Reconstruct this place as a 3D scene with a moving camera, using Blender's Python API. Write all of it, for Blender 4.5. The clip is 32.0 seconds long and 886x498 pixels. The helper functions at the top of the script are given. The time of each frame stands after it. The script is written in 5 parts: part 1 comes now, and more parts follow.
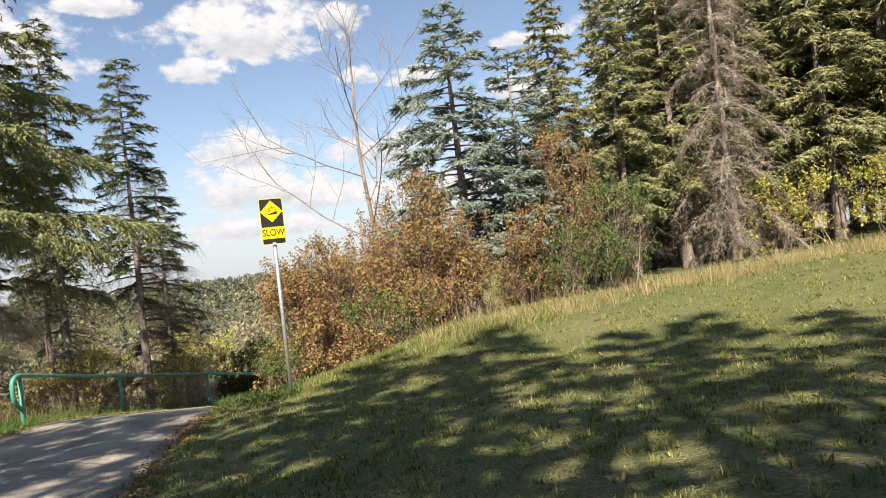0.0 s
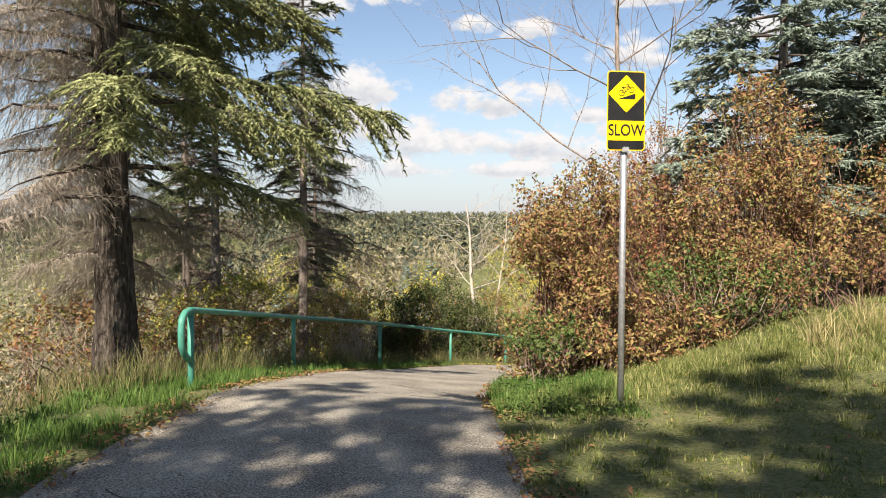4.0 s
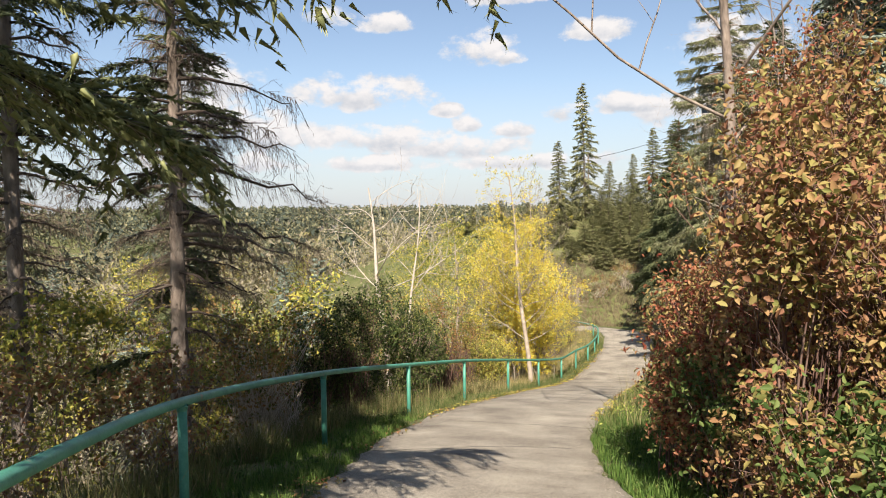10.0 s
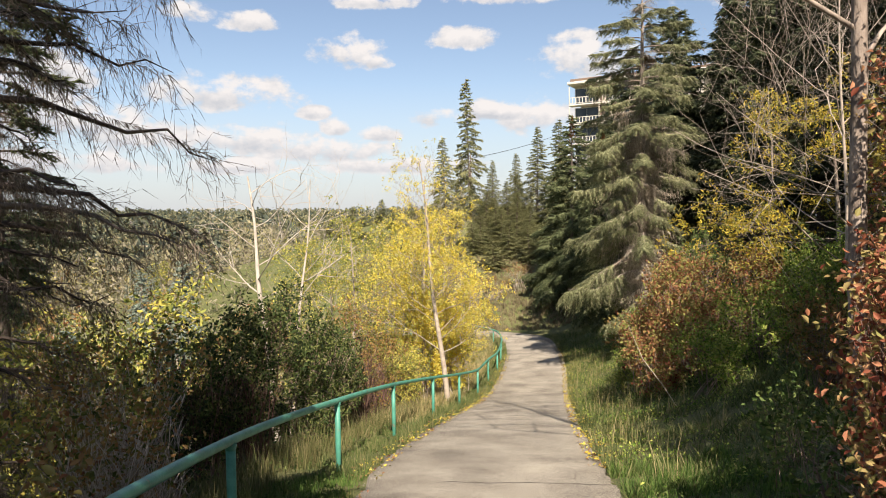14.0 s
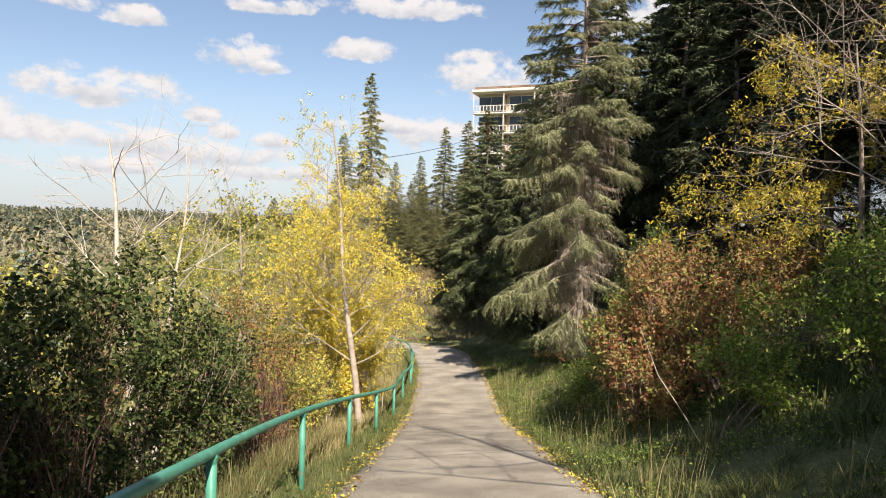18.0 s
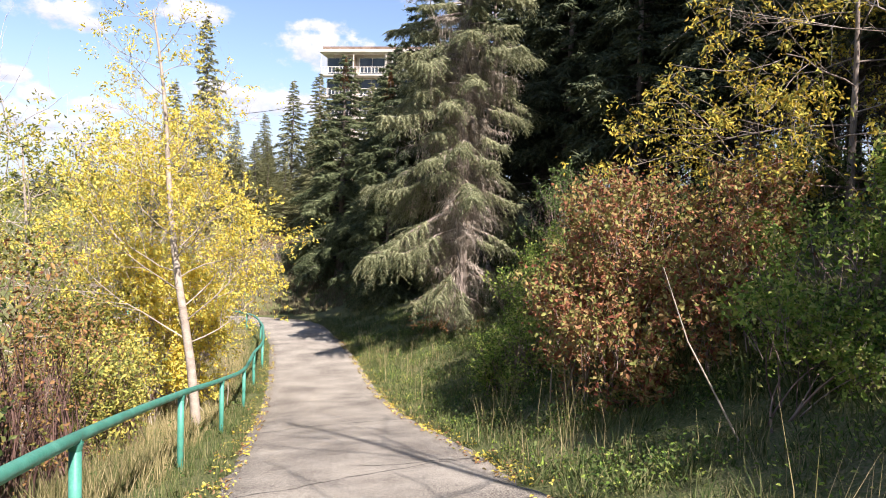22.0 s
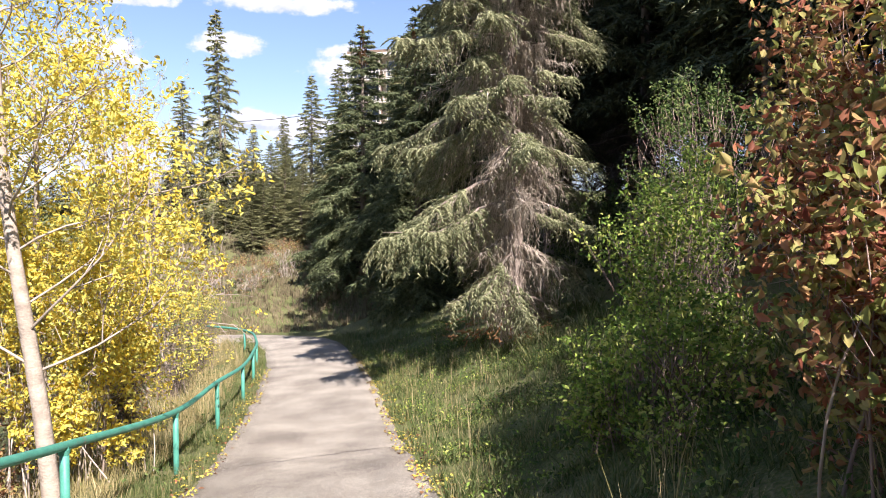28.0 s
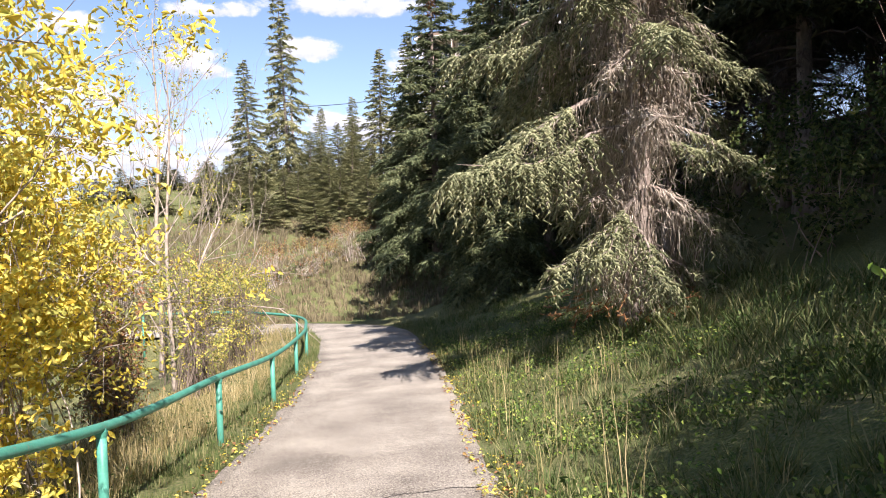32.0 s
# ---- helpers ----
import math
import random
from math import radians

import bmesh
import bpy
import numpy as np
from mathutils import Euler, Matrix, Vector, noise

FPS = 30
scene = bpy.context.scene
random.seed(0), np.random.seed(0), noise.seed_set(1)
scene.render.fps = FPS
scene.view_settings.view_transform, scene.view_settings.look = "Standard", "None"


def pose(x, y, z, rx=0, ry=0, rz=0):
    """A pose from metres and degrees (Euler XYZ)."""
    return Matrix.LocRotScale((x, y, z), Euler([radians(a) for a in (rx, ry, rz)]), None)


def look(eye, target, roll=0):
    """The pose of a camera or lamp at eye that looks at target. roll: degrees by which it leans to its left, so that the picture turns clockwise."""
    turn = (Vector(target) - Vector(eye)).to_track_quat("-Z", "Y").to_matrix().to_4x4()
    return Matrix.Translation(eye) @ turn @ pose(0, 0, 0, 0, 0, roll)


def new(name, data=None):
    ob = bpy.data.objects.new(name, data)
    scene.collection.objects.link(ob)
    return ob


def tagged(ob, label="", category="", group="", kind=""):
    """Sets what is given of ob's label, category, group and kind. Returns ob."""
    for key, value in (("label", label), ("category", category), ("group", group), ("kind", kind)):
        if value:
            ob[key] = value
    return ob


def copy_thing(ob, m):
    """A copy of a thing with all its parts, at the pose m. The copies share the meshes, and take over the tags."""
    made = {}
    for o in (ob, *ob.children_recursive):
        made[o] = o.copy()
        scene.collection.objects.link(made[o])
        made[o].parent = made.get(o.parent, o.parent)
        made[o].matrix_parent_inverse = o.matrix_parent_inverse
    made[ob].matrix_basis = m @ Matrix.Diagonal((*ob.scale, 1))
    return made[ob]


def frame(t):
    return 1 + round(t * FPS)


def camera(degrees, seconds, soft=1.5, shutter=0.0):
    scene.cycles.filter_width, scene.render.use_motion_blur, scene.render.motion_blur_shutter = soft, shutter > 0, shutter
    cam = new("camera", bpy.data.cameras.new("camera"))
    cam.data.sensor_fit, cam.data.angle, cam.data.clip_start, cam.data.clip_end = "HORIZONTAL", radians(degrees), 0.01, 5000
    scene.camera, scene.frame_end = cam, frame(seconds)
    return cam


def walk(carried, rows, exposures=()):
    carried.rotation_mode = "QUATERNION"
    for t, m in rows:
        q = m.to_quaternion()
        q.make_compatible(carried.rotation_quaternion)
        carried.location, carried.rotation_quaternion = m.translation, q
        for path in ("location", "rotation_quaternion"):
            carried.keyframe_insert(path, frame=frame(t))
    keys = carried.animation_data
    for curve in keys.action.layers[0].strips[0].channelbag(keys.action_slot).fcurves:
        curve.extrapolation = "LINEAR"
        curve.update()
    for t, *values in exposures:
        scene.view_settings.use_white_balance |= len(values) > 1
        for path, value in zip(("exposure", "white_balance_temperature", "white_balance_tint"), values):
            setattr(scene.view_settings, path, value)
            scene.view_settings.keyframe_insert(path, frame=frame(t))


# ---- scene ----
cam = camera(64.0, 32.0, soft=1.0)
PATH = [
    (0, (7.007, 0.863, 0.777), (6.569, 2.814, 0.828), -6.7),
    (1, (5.67, 1.945, 0.845), (5.131, 3.871, 0.834), -5.3),
    (2, (4.408, 2.875, 0.823), (3.803, 4.782, 0.818), -2.2),
    (3, (3.266, 3.917, 0.785), (2.584, 5.797, 0.772), -0.5),
    (4, (2.148, 4.878, 0.725), (1.458, 6.755, 0.663), 0.3),
    (4.5, (1.526, 5.303, 0.71), (0.815, 7.171, 0.658), 0.6),
    (6.5, (-0.100, 7.370, 0.668), (-0.663, 9.288, 0.595), -0.9),
    (7, (-0.250, 7.660, 0.691), (-0.794, 9.583, 0.603), 0.0),
    (8, (-0.704, 8.486, 0.621), (-1.151, 10.432, 0.521), -0.7),
    (9, (-1.301, 9.627, 0.578), (-1.718, 11.581, 0.478), -1.0),
    (10, (-1.896, 10.805, 0.516), (-2.209, 12.779, 0.436), -0.8),
    (11, (-2.364, 11.89, 0.36), (-2.652, 13.866, 0.252), -0.3),
    (12, (-2.767, 12.917, 0.217), (-2.913, 14.909, 0.107), -1.0),
    (13, (-3.201, 13.742, 0.237), (-3.242, 15.74, 0.144), -0.9),
    (14, (-3.549, 14.585, 0.132), (-3.494, 16.583, 0.059), -0.8),
    (14.5, (-3.699, 15.082, 0.022), (-3.592, 17.079, -0.019), -0.6),
    (16.5, (-4.21, 17.719, -0.511), (-3.96, 19.702, -0.56), 1.3),
    (17, (-4.207, 18.346, -0.617), (-3.959, 20.33, -0.656), 1.5),
    (18, (-4.093, 19.132, -0.73), (-3.733, 21.099, -0.764), 1.4),
    (19, (-3.954, 20.118, -0.911), (-3.515, 22.069, -0.953), 0.1),
    (20, (-3.924, 21.172, -1.063), (-3.484, 23.119, -1.182), 1.5),
    (21, (-3.87, 22.243, -1.295), (-3.199, 24.124, -1.404), 1.6),
    (22, (-3.803, 23.449, -1.555), (-3.023, 25.288, -1.647), 1.7),
    (23, (-3.381, 24.444, -1.746), (-2.533, 26.25, -1.876), 1.4),
    (24, (-2.977, 25.388, -1.912), (-2.226, 27.238, -2.031), 1.5),
    (25, (-2.552, 26.237, -2.041), (-1.848, 28.105, -2.178), 1.3),
    (25.5, (-2.379, 26.725, -2.127), (-1.75, 28.617, -2.278), 0.6),
    (27.5, (-1.649, 28.914, -2.648), (-1.031, 30.813, -2.755), -0.9),
    (28, (-1.53, 29.38, -2.726), (-0.846, 31.259, -2.769), -0.6),
    (29, (-1.136, 30.625, -3.064), (-0.571, 32.543, -3.125), -1.0),
    (30, (-0.909, 31.703, -3.312), (-0.311, 33.611, -3.343), -1.3),
    (31, (-0.603, 32.578, -3.475), (-0.053, 34.5, -3.517), -0.9),
    (32, (-0.366, 33.618, -3.662), (0.111, 35.559, -3.71), -1.9),
]
walk(cam, [(t, look(eye, target, roll)) for t, eye, target, roll in PATH], [(0, 1.1, 6850, 14), (5, 1.04, 6800, 13), (10, 1.02, 6850, 14), (14, 0.98, 7000, 15), (20, 0.97, 6550, 15), (22, 1.3, 6200, 21), (25, 1.42, 6150, 22), (28, 1.4, 6150, 22), (32, 1.36, 6200, 22)])

# ---- world, sun, exposure ----
SUN_EL, SUN_AZ = 42.0, 174.5      # degrees; azimuth of the sun from +y, clockwise
w = bpy.data.worlds.new("sky")
scene.world = w
w.use_nodes = True
nt = w.node_tree
nt.nodes.clear()


def wn(kind, **kw):
    n = nt.nodes.new(kind)
    for k, v in kw.items():
        if k == "operation":
            n.operation = v
    return n


def wmath(op, a, b=None, c=None):
    n = wn("ShaderNodeMath", operation=op)
    for i, v in enumerate((a, b, c)):
        if v is None:
            continue
        if isinstance(v, (int, float)):
            n.inputs[i].default_value = v
        else:
            nt.links.new(v, n.inputs[i])
    return n.outputs[0]


w_out, w_bg = wn("ShaderNodeOutputWorld"), wn("ShaderNodeBackground")
sky = wn("ShaderNodeTexSky")
sky.sky_type, sky.sun_disc = "NISHITA", False
sky.sun_elevation, sky.sun_rotation = radians(SUN_EL), radians(SUN_AZ)
sky.air_density, sky.dust_density, sky.ozone_density = 1.0, 0.5, 1.1
tex = wn("ShaderNodeTexCoord")
sep = wn("ShaderNodeSeparateXYZ")
nt.links.new(tex.outputs["Generated"], sep.inputs[0])
az = wmath("ARCTAN2", sep.outputs[0], sep.outputs[1])
el = wmath("ARCSINE", sep.outputs[2])
squash = wn("ShaderNodeMapping")
squash.inputs["Scale"].default_value = (1.0, 1.0, 1.5)
nt.links.new(tex.outputs["Generated"], squash.inputs[0])


def puffs(scale, detail, rough):
    n = wn("ShaderNodeTexNoise")
    n.inputs["Scale"].default_value, n.inputs["Detail"].default_value, n.inputs["Roughness"].default_value = scale, detail, rough
    nt.links.new(squash.outputs[0], n.inputs["Vector"])
    return wmath("SUBTRACT", n.outputs[0], 0.5)


# cumulus drifting over the valley: azimuth, elevation, half width, half height in degrees
CLOUDS = [(-5.2, 13.2, 2.8, 1.7), (-15.3, 9.9, 5.0, 1.5), (-8.4, 8.7, 1.2, 0.6), (-6.8, 7.6, 1.3, 0.9), (-13.7, 6.5, 6.6, 1.3), (-7.6, 5.8, 6.0, 1.2), (3.9, 14.3, 3.3, 0.9),
          (1.5, 8.4, 2.1, 1.0), (6.5, 8.7, 2.8, 0.9), (9.1, 8.1, 3.4, 1.6), (13.4, 12.4, 3.8, 1.8), (-18.0, 15.7, 2.0, 0.8), (-13.0, 15.3, 2.3, 0.9), (-14.6, 4.6, 4.2, 0.8),
          (-3.5, 7.1, 1.9, 0.8), (-23.9, 7.4, 3.3, 1.9), (-26.5, 19.4, 7.0, 2.6), (-27.1, 10.8, 3.5, 2.0), (-27.8, 7.6, 4.8, 2.0), (-30.2, 16.7, 2.8, 1.2), (-36.5, 21.3, 3.3, 0.9),
          (-18.8, 20.3, 2.8, 1.3), (-21.5, 6.4, 3.2, 1.5), (-26.0, 4.6, 6.0, 1.1), (-3.8, 17.1, 3.4, 0.7), (7.0, 17.6, 6.1, 1.0), (-3.6, 12.6, 1.4, 0.7), (4.8, 8.8, 2.2, 1.0),
          (-0.5, 4.6, 7.0, 0.8), (-46.0, 18.0, 8.0, 3.0), (32.0, 17.0, 9.0, 3.2), (-66.0, 12.0, 12.0, 3.0), (75.0, 15.0, 16.0, 4.0)]
field = base_el = None
for a0, e0, wd, hg in CLOUDS:
    da = wmath("DIVIDE", wmath("SUBTRACT", az, radians(a0)), radians(wd))
    de0 = wmath("SUBTRACT", el, radians(e0))
    de = wmath("MAXIMUM", wmath("DIVIDE", de0, radians(hg)), wmath("DIVIDE", de0, radians(-hg * 0.75)))
    q = wmath("SUBTRACT", 1.0, wmath("ADD", wmath("MULTIPLY", da, da), wmath("MULTIPLY", de, de)))
    lit = wmath("MULTIPLY", wmath("DIVIDE", de0, radians(hg)), wmath("MAXIMUM", q, 0.0))
    field = q if field is None else wmath("MAXIMUM", field, q)
    base_el = lit if base_el is None else wmath("ADD", base_el, lit)
lump, tuft = puffs(17.0, 2.0, 0.5), puffs(48.0, 6.0, 0.62)
dens = wmath("ADD", wmath("MULTIPLY", wmath("MAXIMUM", field, -1.8), 0.62), wmath("ADD", wmath("MULTIPLY", lump, 2.2), wmath("MULTIPLY", tuft, 1.5)))
mask_n = wn("ShaderNodeMapRange")
mask_n.interpolation_type = "SMOOTHSTEP"
mask_n.inputs[1].default_value, mask_n.inputs[2].default_value = -0.18, 0.42
nt.links.new(dens, mask_n.inputs[0])
grey = wn("ShaderNodeMapRange")
grey.inputs[1].default_value, grey.inputs[2].default_value = -0.5, 0.3
nt.links.new(wmath("ADD", base_el, wmath("MULTIPLY", tuft, 1.6)), grey.inputs[0])
cloud = wn("ShaderNodeMix")
cloud.data_type = "RGBA"
cloud.inputs[6].default_value, cloud.inputs[7].default_value = (4.1, 4.5, 5.0, 1), (6.2, 6.3, 6.4, 1)
nt.links.new(grey.outputs[0], cloud.inputs[0])
# pale haze low over the horizon
haze = wn("ShaderNodeMapRange")
haze.inputs[1].default_value, haze.inputs[2].default_value = 0.0, radians(11.0)
haze.inputs[3].default_value, haze.inputs[4].default_value = 0.92, 0.0
nt.links.new(el, haze.inputs[0])
hz = wn("ShaderNodeMix")
hz.data_type = "RGBA"
hz.inputs[7].default_value = (3.9, 4.45, 5.2, 1)
nt.links.new(haze.outputs[0], hz.inputs[0])
nt.links.new(sky.outputs[0], hz.inputs[6])
mixc = wn("ShaderNodeMix")
mixc.data_type = "RGBA"
nt.links.new(mask_n.outputs[0], mixc.inputs[0])
nt.links.new(hz.outputs[2], mixc.inputs[6])
nt.links.new(cloud.outputs[2], mixc.inputs[7])
nt.links.new(mixc.outputs[2], w_bg.inputs[0])
w_bg.inputs[1].default_value = 0.073
nt.links.new(w_bg.outputs[0], w_out.inputs[0])

sun = new("sun", bpy.data.lights.new("sun", "SUN"))
sun.data.energy, sun.data.angle, sun.data.color = 5.0, radians(0.5), (1.0, 0.93, 0.82)
sa, se = radians(SUN_AZ), radians(SUN_EL)
sun.matrix_basis = look((0, 0, 60), (-60 * math.sin(sa) * math.cos(se), -60 * math.cos(sa) * math.cos(se), 60 - 60 * math.sin(se)))

# ---- materials ----


def material(name, stops, scale=3.0, rough=0.8, bump=0.0, bump_scale=40.0, island=0.0, metal=0.0, translucent=0.0, detail=5.0, fine=0.0, stretch=None, spec=0.3):
    """Colour ramp over noise in metres; island: share of the per-piece random in it; fine: share of a second, finer noise."""
    m = bpy.data.materials.new(name)
    m.use_nodes = True
    t = m.node_tree
    b = t.nodes["Principled BSDF"]
    tc = t.nodes.new("ShaderNodeTexCoord")
    src = tc.outputs["Object"]
    if stretch:
        mp = t.nodes.new("ShaderNodeMapping")
        mp.inputs["Scale"].default_value = stretch
        t.links.new(src, mp.inputs[0])
        src = mp.outputs[0]
    n = t.nodes.new("ShaderNodeTexNoise")
    n.inputs["Scale"].default_value, n.inputs["Detail"].default_value = scale, detail
    t.links.new(src, n.inputs["Vector"])
    val = n.outputs[0]

    def mix(a, bb, f):
        k = t.nodes.new("ShaderNodeMix")
        k.inputs[0].default_value = f
        t.links.new(a, k.inputs[2])
        t.links.new(bb, k.inputs[3])
        return k.outputs[0]

    if fine:
        n2 = t.nodes.new("ShaderNodeTexNoise")
        n2.inputs["Scale"].default_value, n2.inputs["Detail"].default_value = bump_scale, 3.0
        t.links.new(src, n2.inputs["Vector"])
        val = mix(val, n2.outputs[0], fine)
    if island:
        g = t.nodes.new("ShaderNodeNewGeometry")
        val = mix(val, g.outputs["Random Per Island"], island)
    r = t.nodes.new("ShaderNodeValToRGB")
    while len(r.color_ramp.elements) < len(stops):
        r.color_ramp.elements.new(0.5)
    for e, (p, c) in zip(r.color_ramp.elements, stops):
        e.position, e.color = p, (*c, 1)
    t.links.new(val, r.inputs[0])
    t.links.new(r.outputs[0], b.inputs["Base Color"])
    b.inputs["Roughness"].default_value, b.inputs["Metallic"].default_value = rough, metal
    b.inputs["Specular IOR Level"].default_value = spec
    if bump:
        bn = t.nodes.new("ShaderNodeTexNoise")
        bn.inputs["Scale"].default_value, bn.inputs["Detail"].default_value = bump_scale, 4.0
        t.links.new(src, bn.inputs["Vector"])
        bp = t.nodes.new("ShaderNodeBump")
        bp.inputs["Strength"].default_value, bp.inputs["Distance"].default_value = 1.0, bump
        t.links.new(bn.outputs[0], bp.inputs["Height"])
        t.links.new(bp.outputs[0], b.inputs["Normal"])
    if translucent:
        tr = t.nodes.new("ShaderNodeBsdfTranslucent")
        t.links.new(r.outputs[0], tr.inputs[0])
        ms = t.nodes.new("ShaderNodeMixShader")
        ms.inputs[0].default_value = translucent
        t.links.new(b.outputs[0], ms.inputs[1])
        t.links.new(tr.outputs[0], ms.inputs[2])
        t.links.new(ms.outputs[0], t.nodes["Material Output"].inputs[0])
    return m


M = {}
M["asphalt"] = material("weathered_asphalt", [(0.38, (0.09, 0.076, 0.063)), (0.5, (0.27, 0.242, 0.196)), (0.6, (0.465, 0.425, 0.345))], 1.1, 0.92, 0.01, 70, fine=0.7)
M["crack"] = material("crack_fill", [(0.3, (0.02, 0.018, 0.016)), (0.7, (0.06, 0.055, 0.05))], 12, 0.95)
M["gravel"] = material("grit", [(0.2, (0.16, 0.13, 0.1)), (0.8, (0.42, 0.38, 0.33))], 30, 0.95, island=0.7)
M["soil"] = material("ground_turf", [(0.3, (0.045, 0.065, 0.018)), (0.45, (0.10, 0.12, 0.036)), (0.58, (0.17, 0.165, 0.07)), (0.72, (0.27, 0.21, 0.12))], 0.55, 0.95, 0.05, 30, fine=0.6)
M["turf"] = material("lawn_blades", [(0.15, (0.07, 0.105, 0.022)), (0.45, (0.165, 0.2, 0.05)), (0.7, (0.3, 0.3, 0.105)), (0.92, (0.52, 0.45, 0.24))], 0.6, 0.75, island=0.65, translucent=0.3)
M["lush"] = material("lush_grass", [(0.15, (0.045, 0.1, 0.02)), (0.5, (0.1, 0.19, 0.036)), (0.8, (0.19, 0.27, 0.07)), (0.97, (0.42, 0.38, 0.18))], 0.8, 0.7, island=0.6, translucent=0.35)
M["dry"] = material("dry_grass", [(0.1, (0.16, 0.16, 0.05)), (0.4, (0.3, 0.26, 0.11)), (0.7, (0.48, 0.39, 0.2)), (0.95, (0.62, 0.52, 0.3))], 0.7, 0.8, island=0.6, translucent=0.3)
M["hill"] = material("hill_grass", [(0.1, (0.07, 0.06, 0.033)), (0.4, (0.15, 0.125, 0.072)), (0.7, (0.25, 0.21, 0.12)), (0.95, (0.4, 0.33, 0.21))], 0.25, 0.85, island=0.4, translucent=0.2)
M["rough"] = material("rough_grass", [(0.1, (0.06, 0.085, 0.026)), (0.4, (0.13, 0.145, 0.05)), (0.7, (0.24, 0.21, 0.095)), (0.95, (0.42, 0.34, 0.2))], 0.7, 0.8, island=0.6, translucent=0.3)
M["weeds"] = material("bank_weeds", [(0.1, (0.045, 0.075, 0.02)), (0.42, (0.1, 0.14, 0.04)), (0.72, (0.22, 0.22, 0.09)), (0.95, (0.44, 0.37, 0.2))], 0.7, 0.8, island=0.65, translucent=0.28)
M["bark"] = material("spruce_bark", [(0.3, (0.095, 0.075, 0.06)), (0.5, (0.24, 0.195, 0.16)), (0.7, (0.4, 0.34, 0.285))], 7, 0.95, 0.03, 18, fine=0.3, stretch=(1, 1, 0.35))
M["bark_dark"] = material("dark_bark", [(0.38, (0.025, 0.02, 0.016)), (0.52, (0.085, 0.068, 0.055)), (0.66, (0.2, 0.17, 0.14))], 9, 0.95, 0.06, 26, fine=0.5, stretch=(1, 1, 0.16))
M["bark_pale"] = material("pale_bark", [(0.25, (0.17, 0.14, 0.11)), (0.45, (0.31, 0.26, 0.205)), (0.7, (0.46, 0.4, 0.325))], 5, 0.85, 0.008, 30, fine=0.3, stretch=(1, 1, 1.6))
M["bark_white"] = material("white_bark", [(0.25, (0.27, 0.24, 0.2)), (0.45, (0.42, 0.37, 0.31)), (0.7, (0.56, 0.51, 0.44))], 5, 0.85, 0.006, 30, fine=0.3)
M["twig"] = material("grey_twigs", [(0.2, (0.22, 0.175, 0.14)), (0.5, (0.38, 0.32, 0.26)), (0.8, (0.55, 0.48, 0.4))], 3, 0.9, island=0.6)
M["twig_dark"] = material("dark_twigs", [(0.2, (0.045, 0.035, 0.03)), (0.6, (0.11, 0.085, 0.07)), (0.9, (0.2, 0.16, 0.13))], 3, 0.9, island=0.6)
M["twig_brown"] = material("brown_twigs", [(0.2, (0.1, 0.075, 0.055)), (0.6, (0.2, 0.155, 0.12)), (0.9, (0.33, 0.27, 0.22))], 3, 0.9, island=0.6)
M["twig_tan"] = material("tan_twigs", [(0.2, (0.27, 0.22, 0.17)), (0.5, (0.46, 0.39, 0.31)), (0.8, (0.64, 0.56, 0.46))], 3, 0.9, island=0.6)
M["stem_dark"] = material("dark_red_stems", [(0.2, (0.07, 0.04, 0.033)), (0.6, (0.16, 0.09, 0.07)), (0.9, (0.27, 0.2, 0.16))], 3, 0.85, island=0.5)
M["stem"] = material("shrub_stems", [(0.2, (0.13, 0.08, 0.065)), (0.6, (0.28, 0.2, 0.16)), (0.9, (0.46, 0.39, 0.32))], 3, 0.85, island=0.5)


def needles(name, a, b, c, scale=0.8):
    return material(name, [(0.2, a), (0.5, b), (0.85, c)], scale, 0.6, island=0.5, translucent=0.22)


M["needle"] = needles("spruce_needles", (0.05, 0.068, 0.03), (0.12, 0.148, 0.065), (0.25, 0.27, 0.13))
M["needle_olive"] = needles("olive_needles", (0.11, 0.125, 0.05), (0.26, 0.265, 0.12), (0.46, 0.43, 0.21))
# olive needles brightened for the old spruce: sunlight put into the colour
M["needle_sunlit"] = needles("sunlit_olive_needles", (0.13, 0.155, 0.06), (0.3, 0.325, 0.145), (0.52, 0.53, 0.25))
M["needle_silver"] = needles("silvery_needles", (0.11, 0.13, 0.06), (0.26, 0.275, 0.14), (0.46, 0.45, 0.26))
M["needle_blue"] = needles("blue_needles", (0.1, 0.135, 0.1), (0.23, 0.29, 0.23), (0.42, 0.48, 0.4))
M["needle_dark"] = needles("dark_needles", (0.035, 0.048, 0.022), (0.08, 0.102, 0.05), (0.17, 0.18, 0.09))
M["needle_rust"] = needles("rusty_needles", (0.13, 0.05, 0.02), (0.3, 0.15, 0.06), (0.42, 0.27, 0.13))


def leaves(name, *cols, glow=0.32):
    n = len(cols)
    return material(name, [(0.16 + 0.68 * i / (n - 1), c) for i, c in enumerate(cols)], 0.9, 0.55, island=0.72, translucent=glow, spec=0.15)


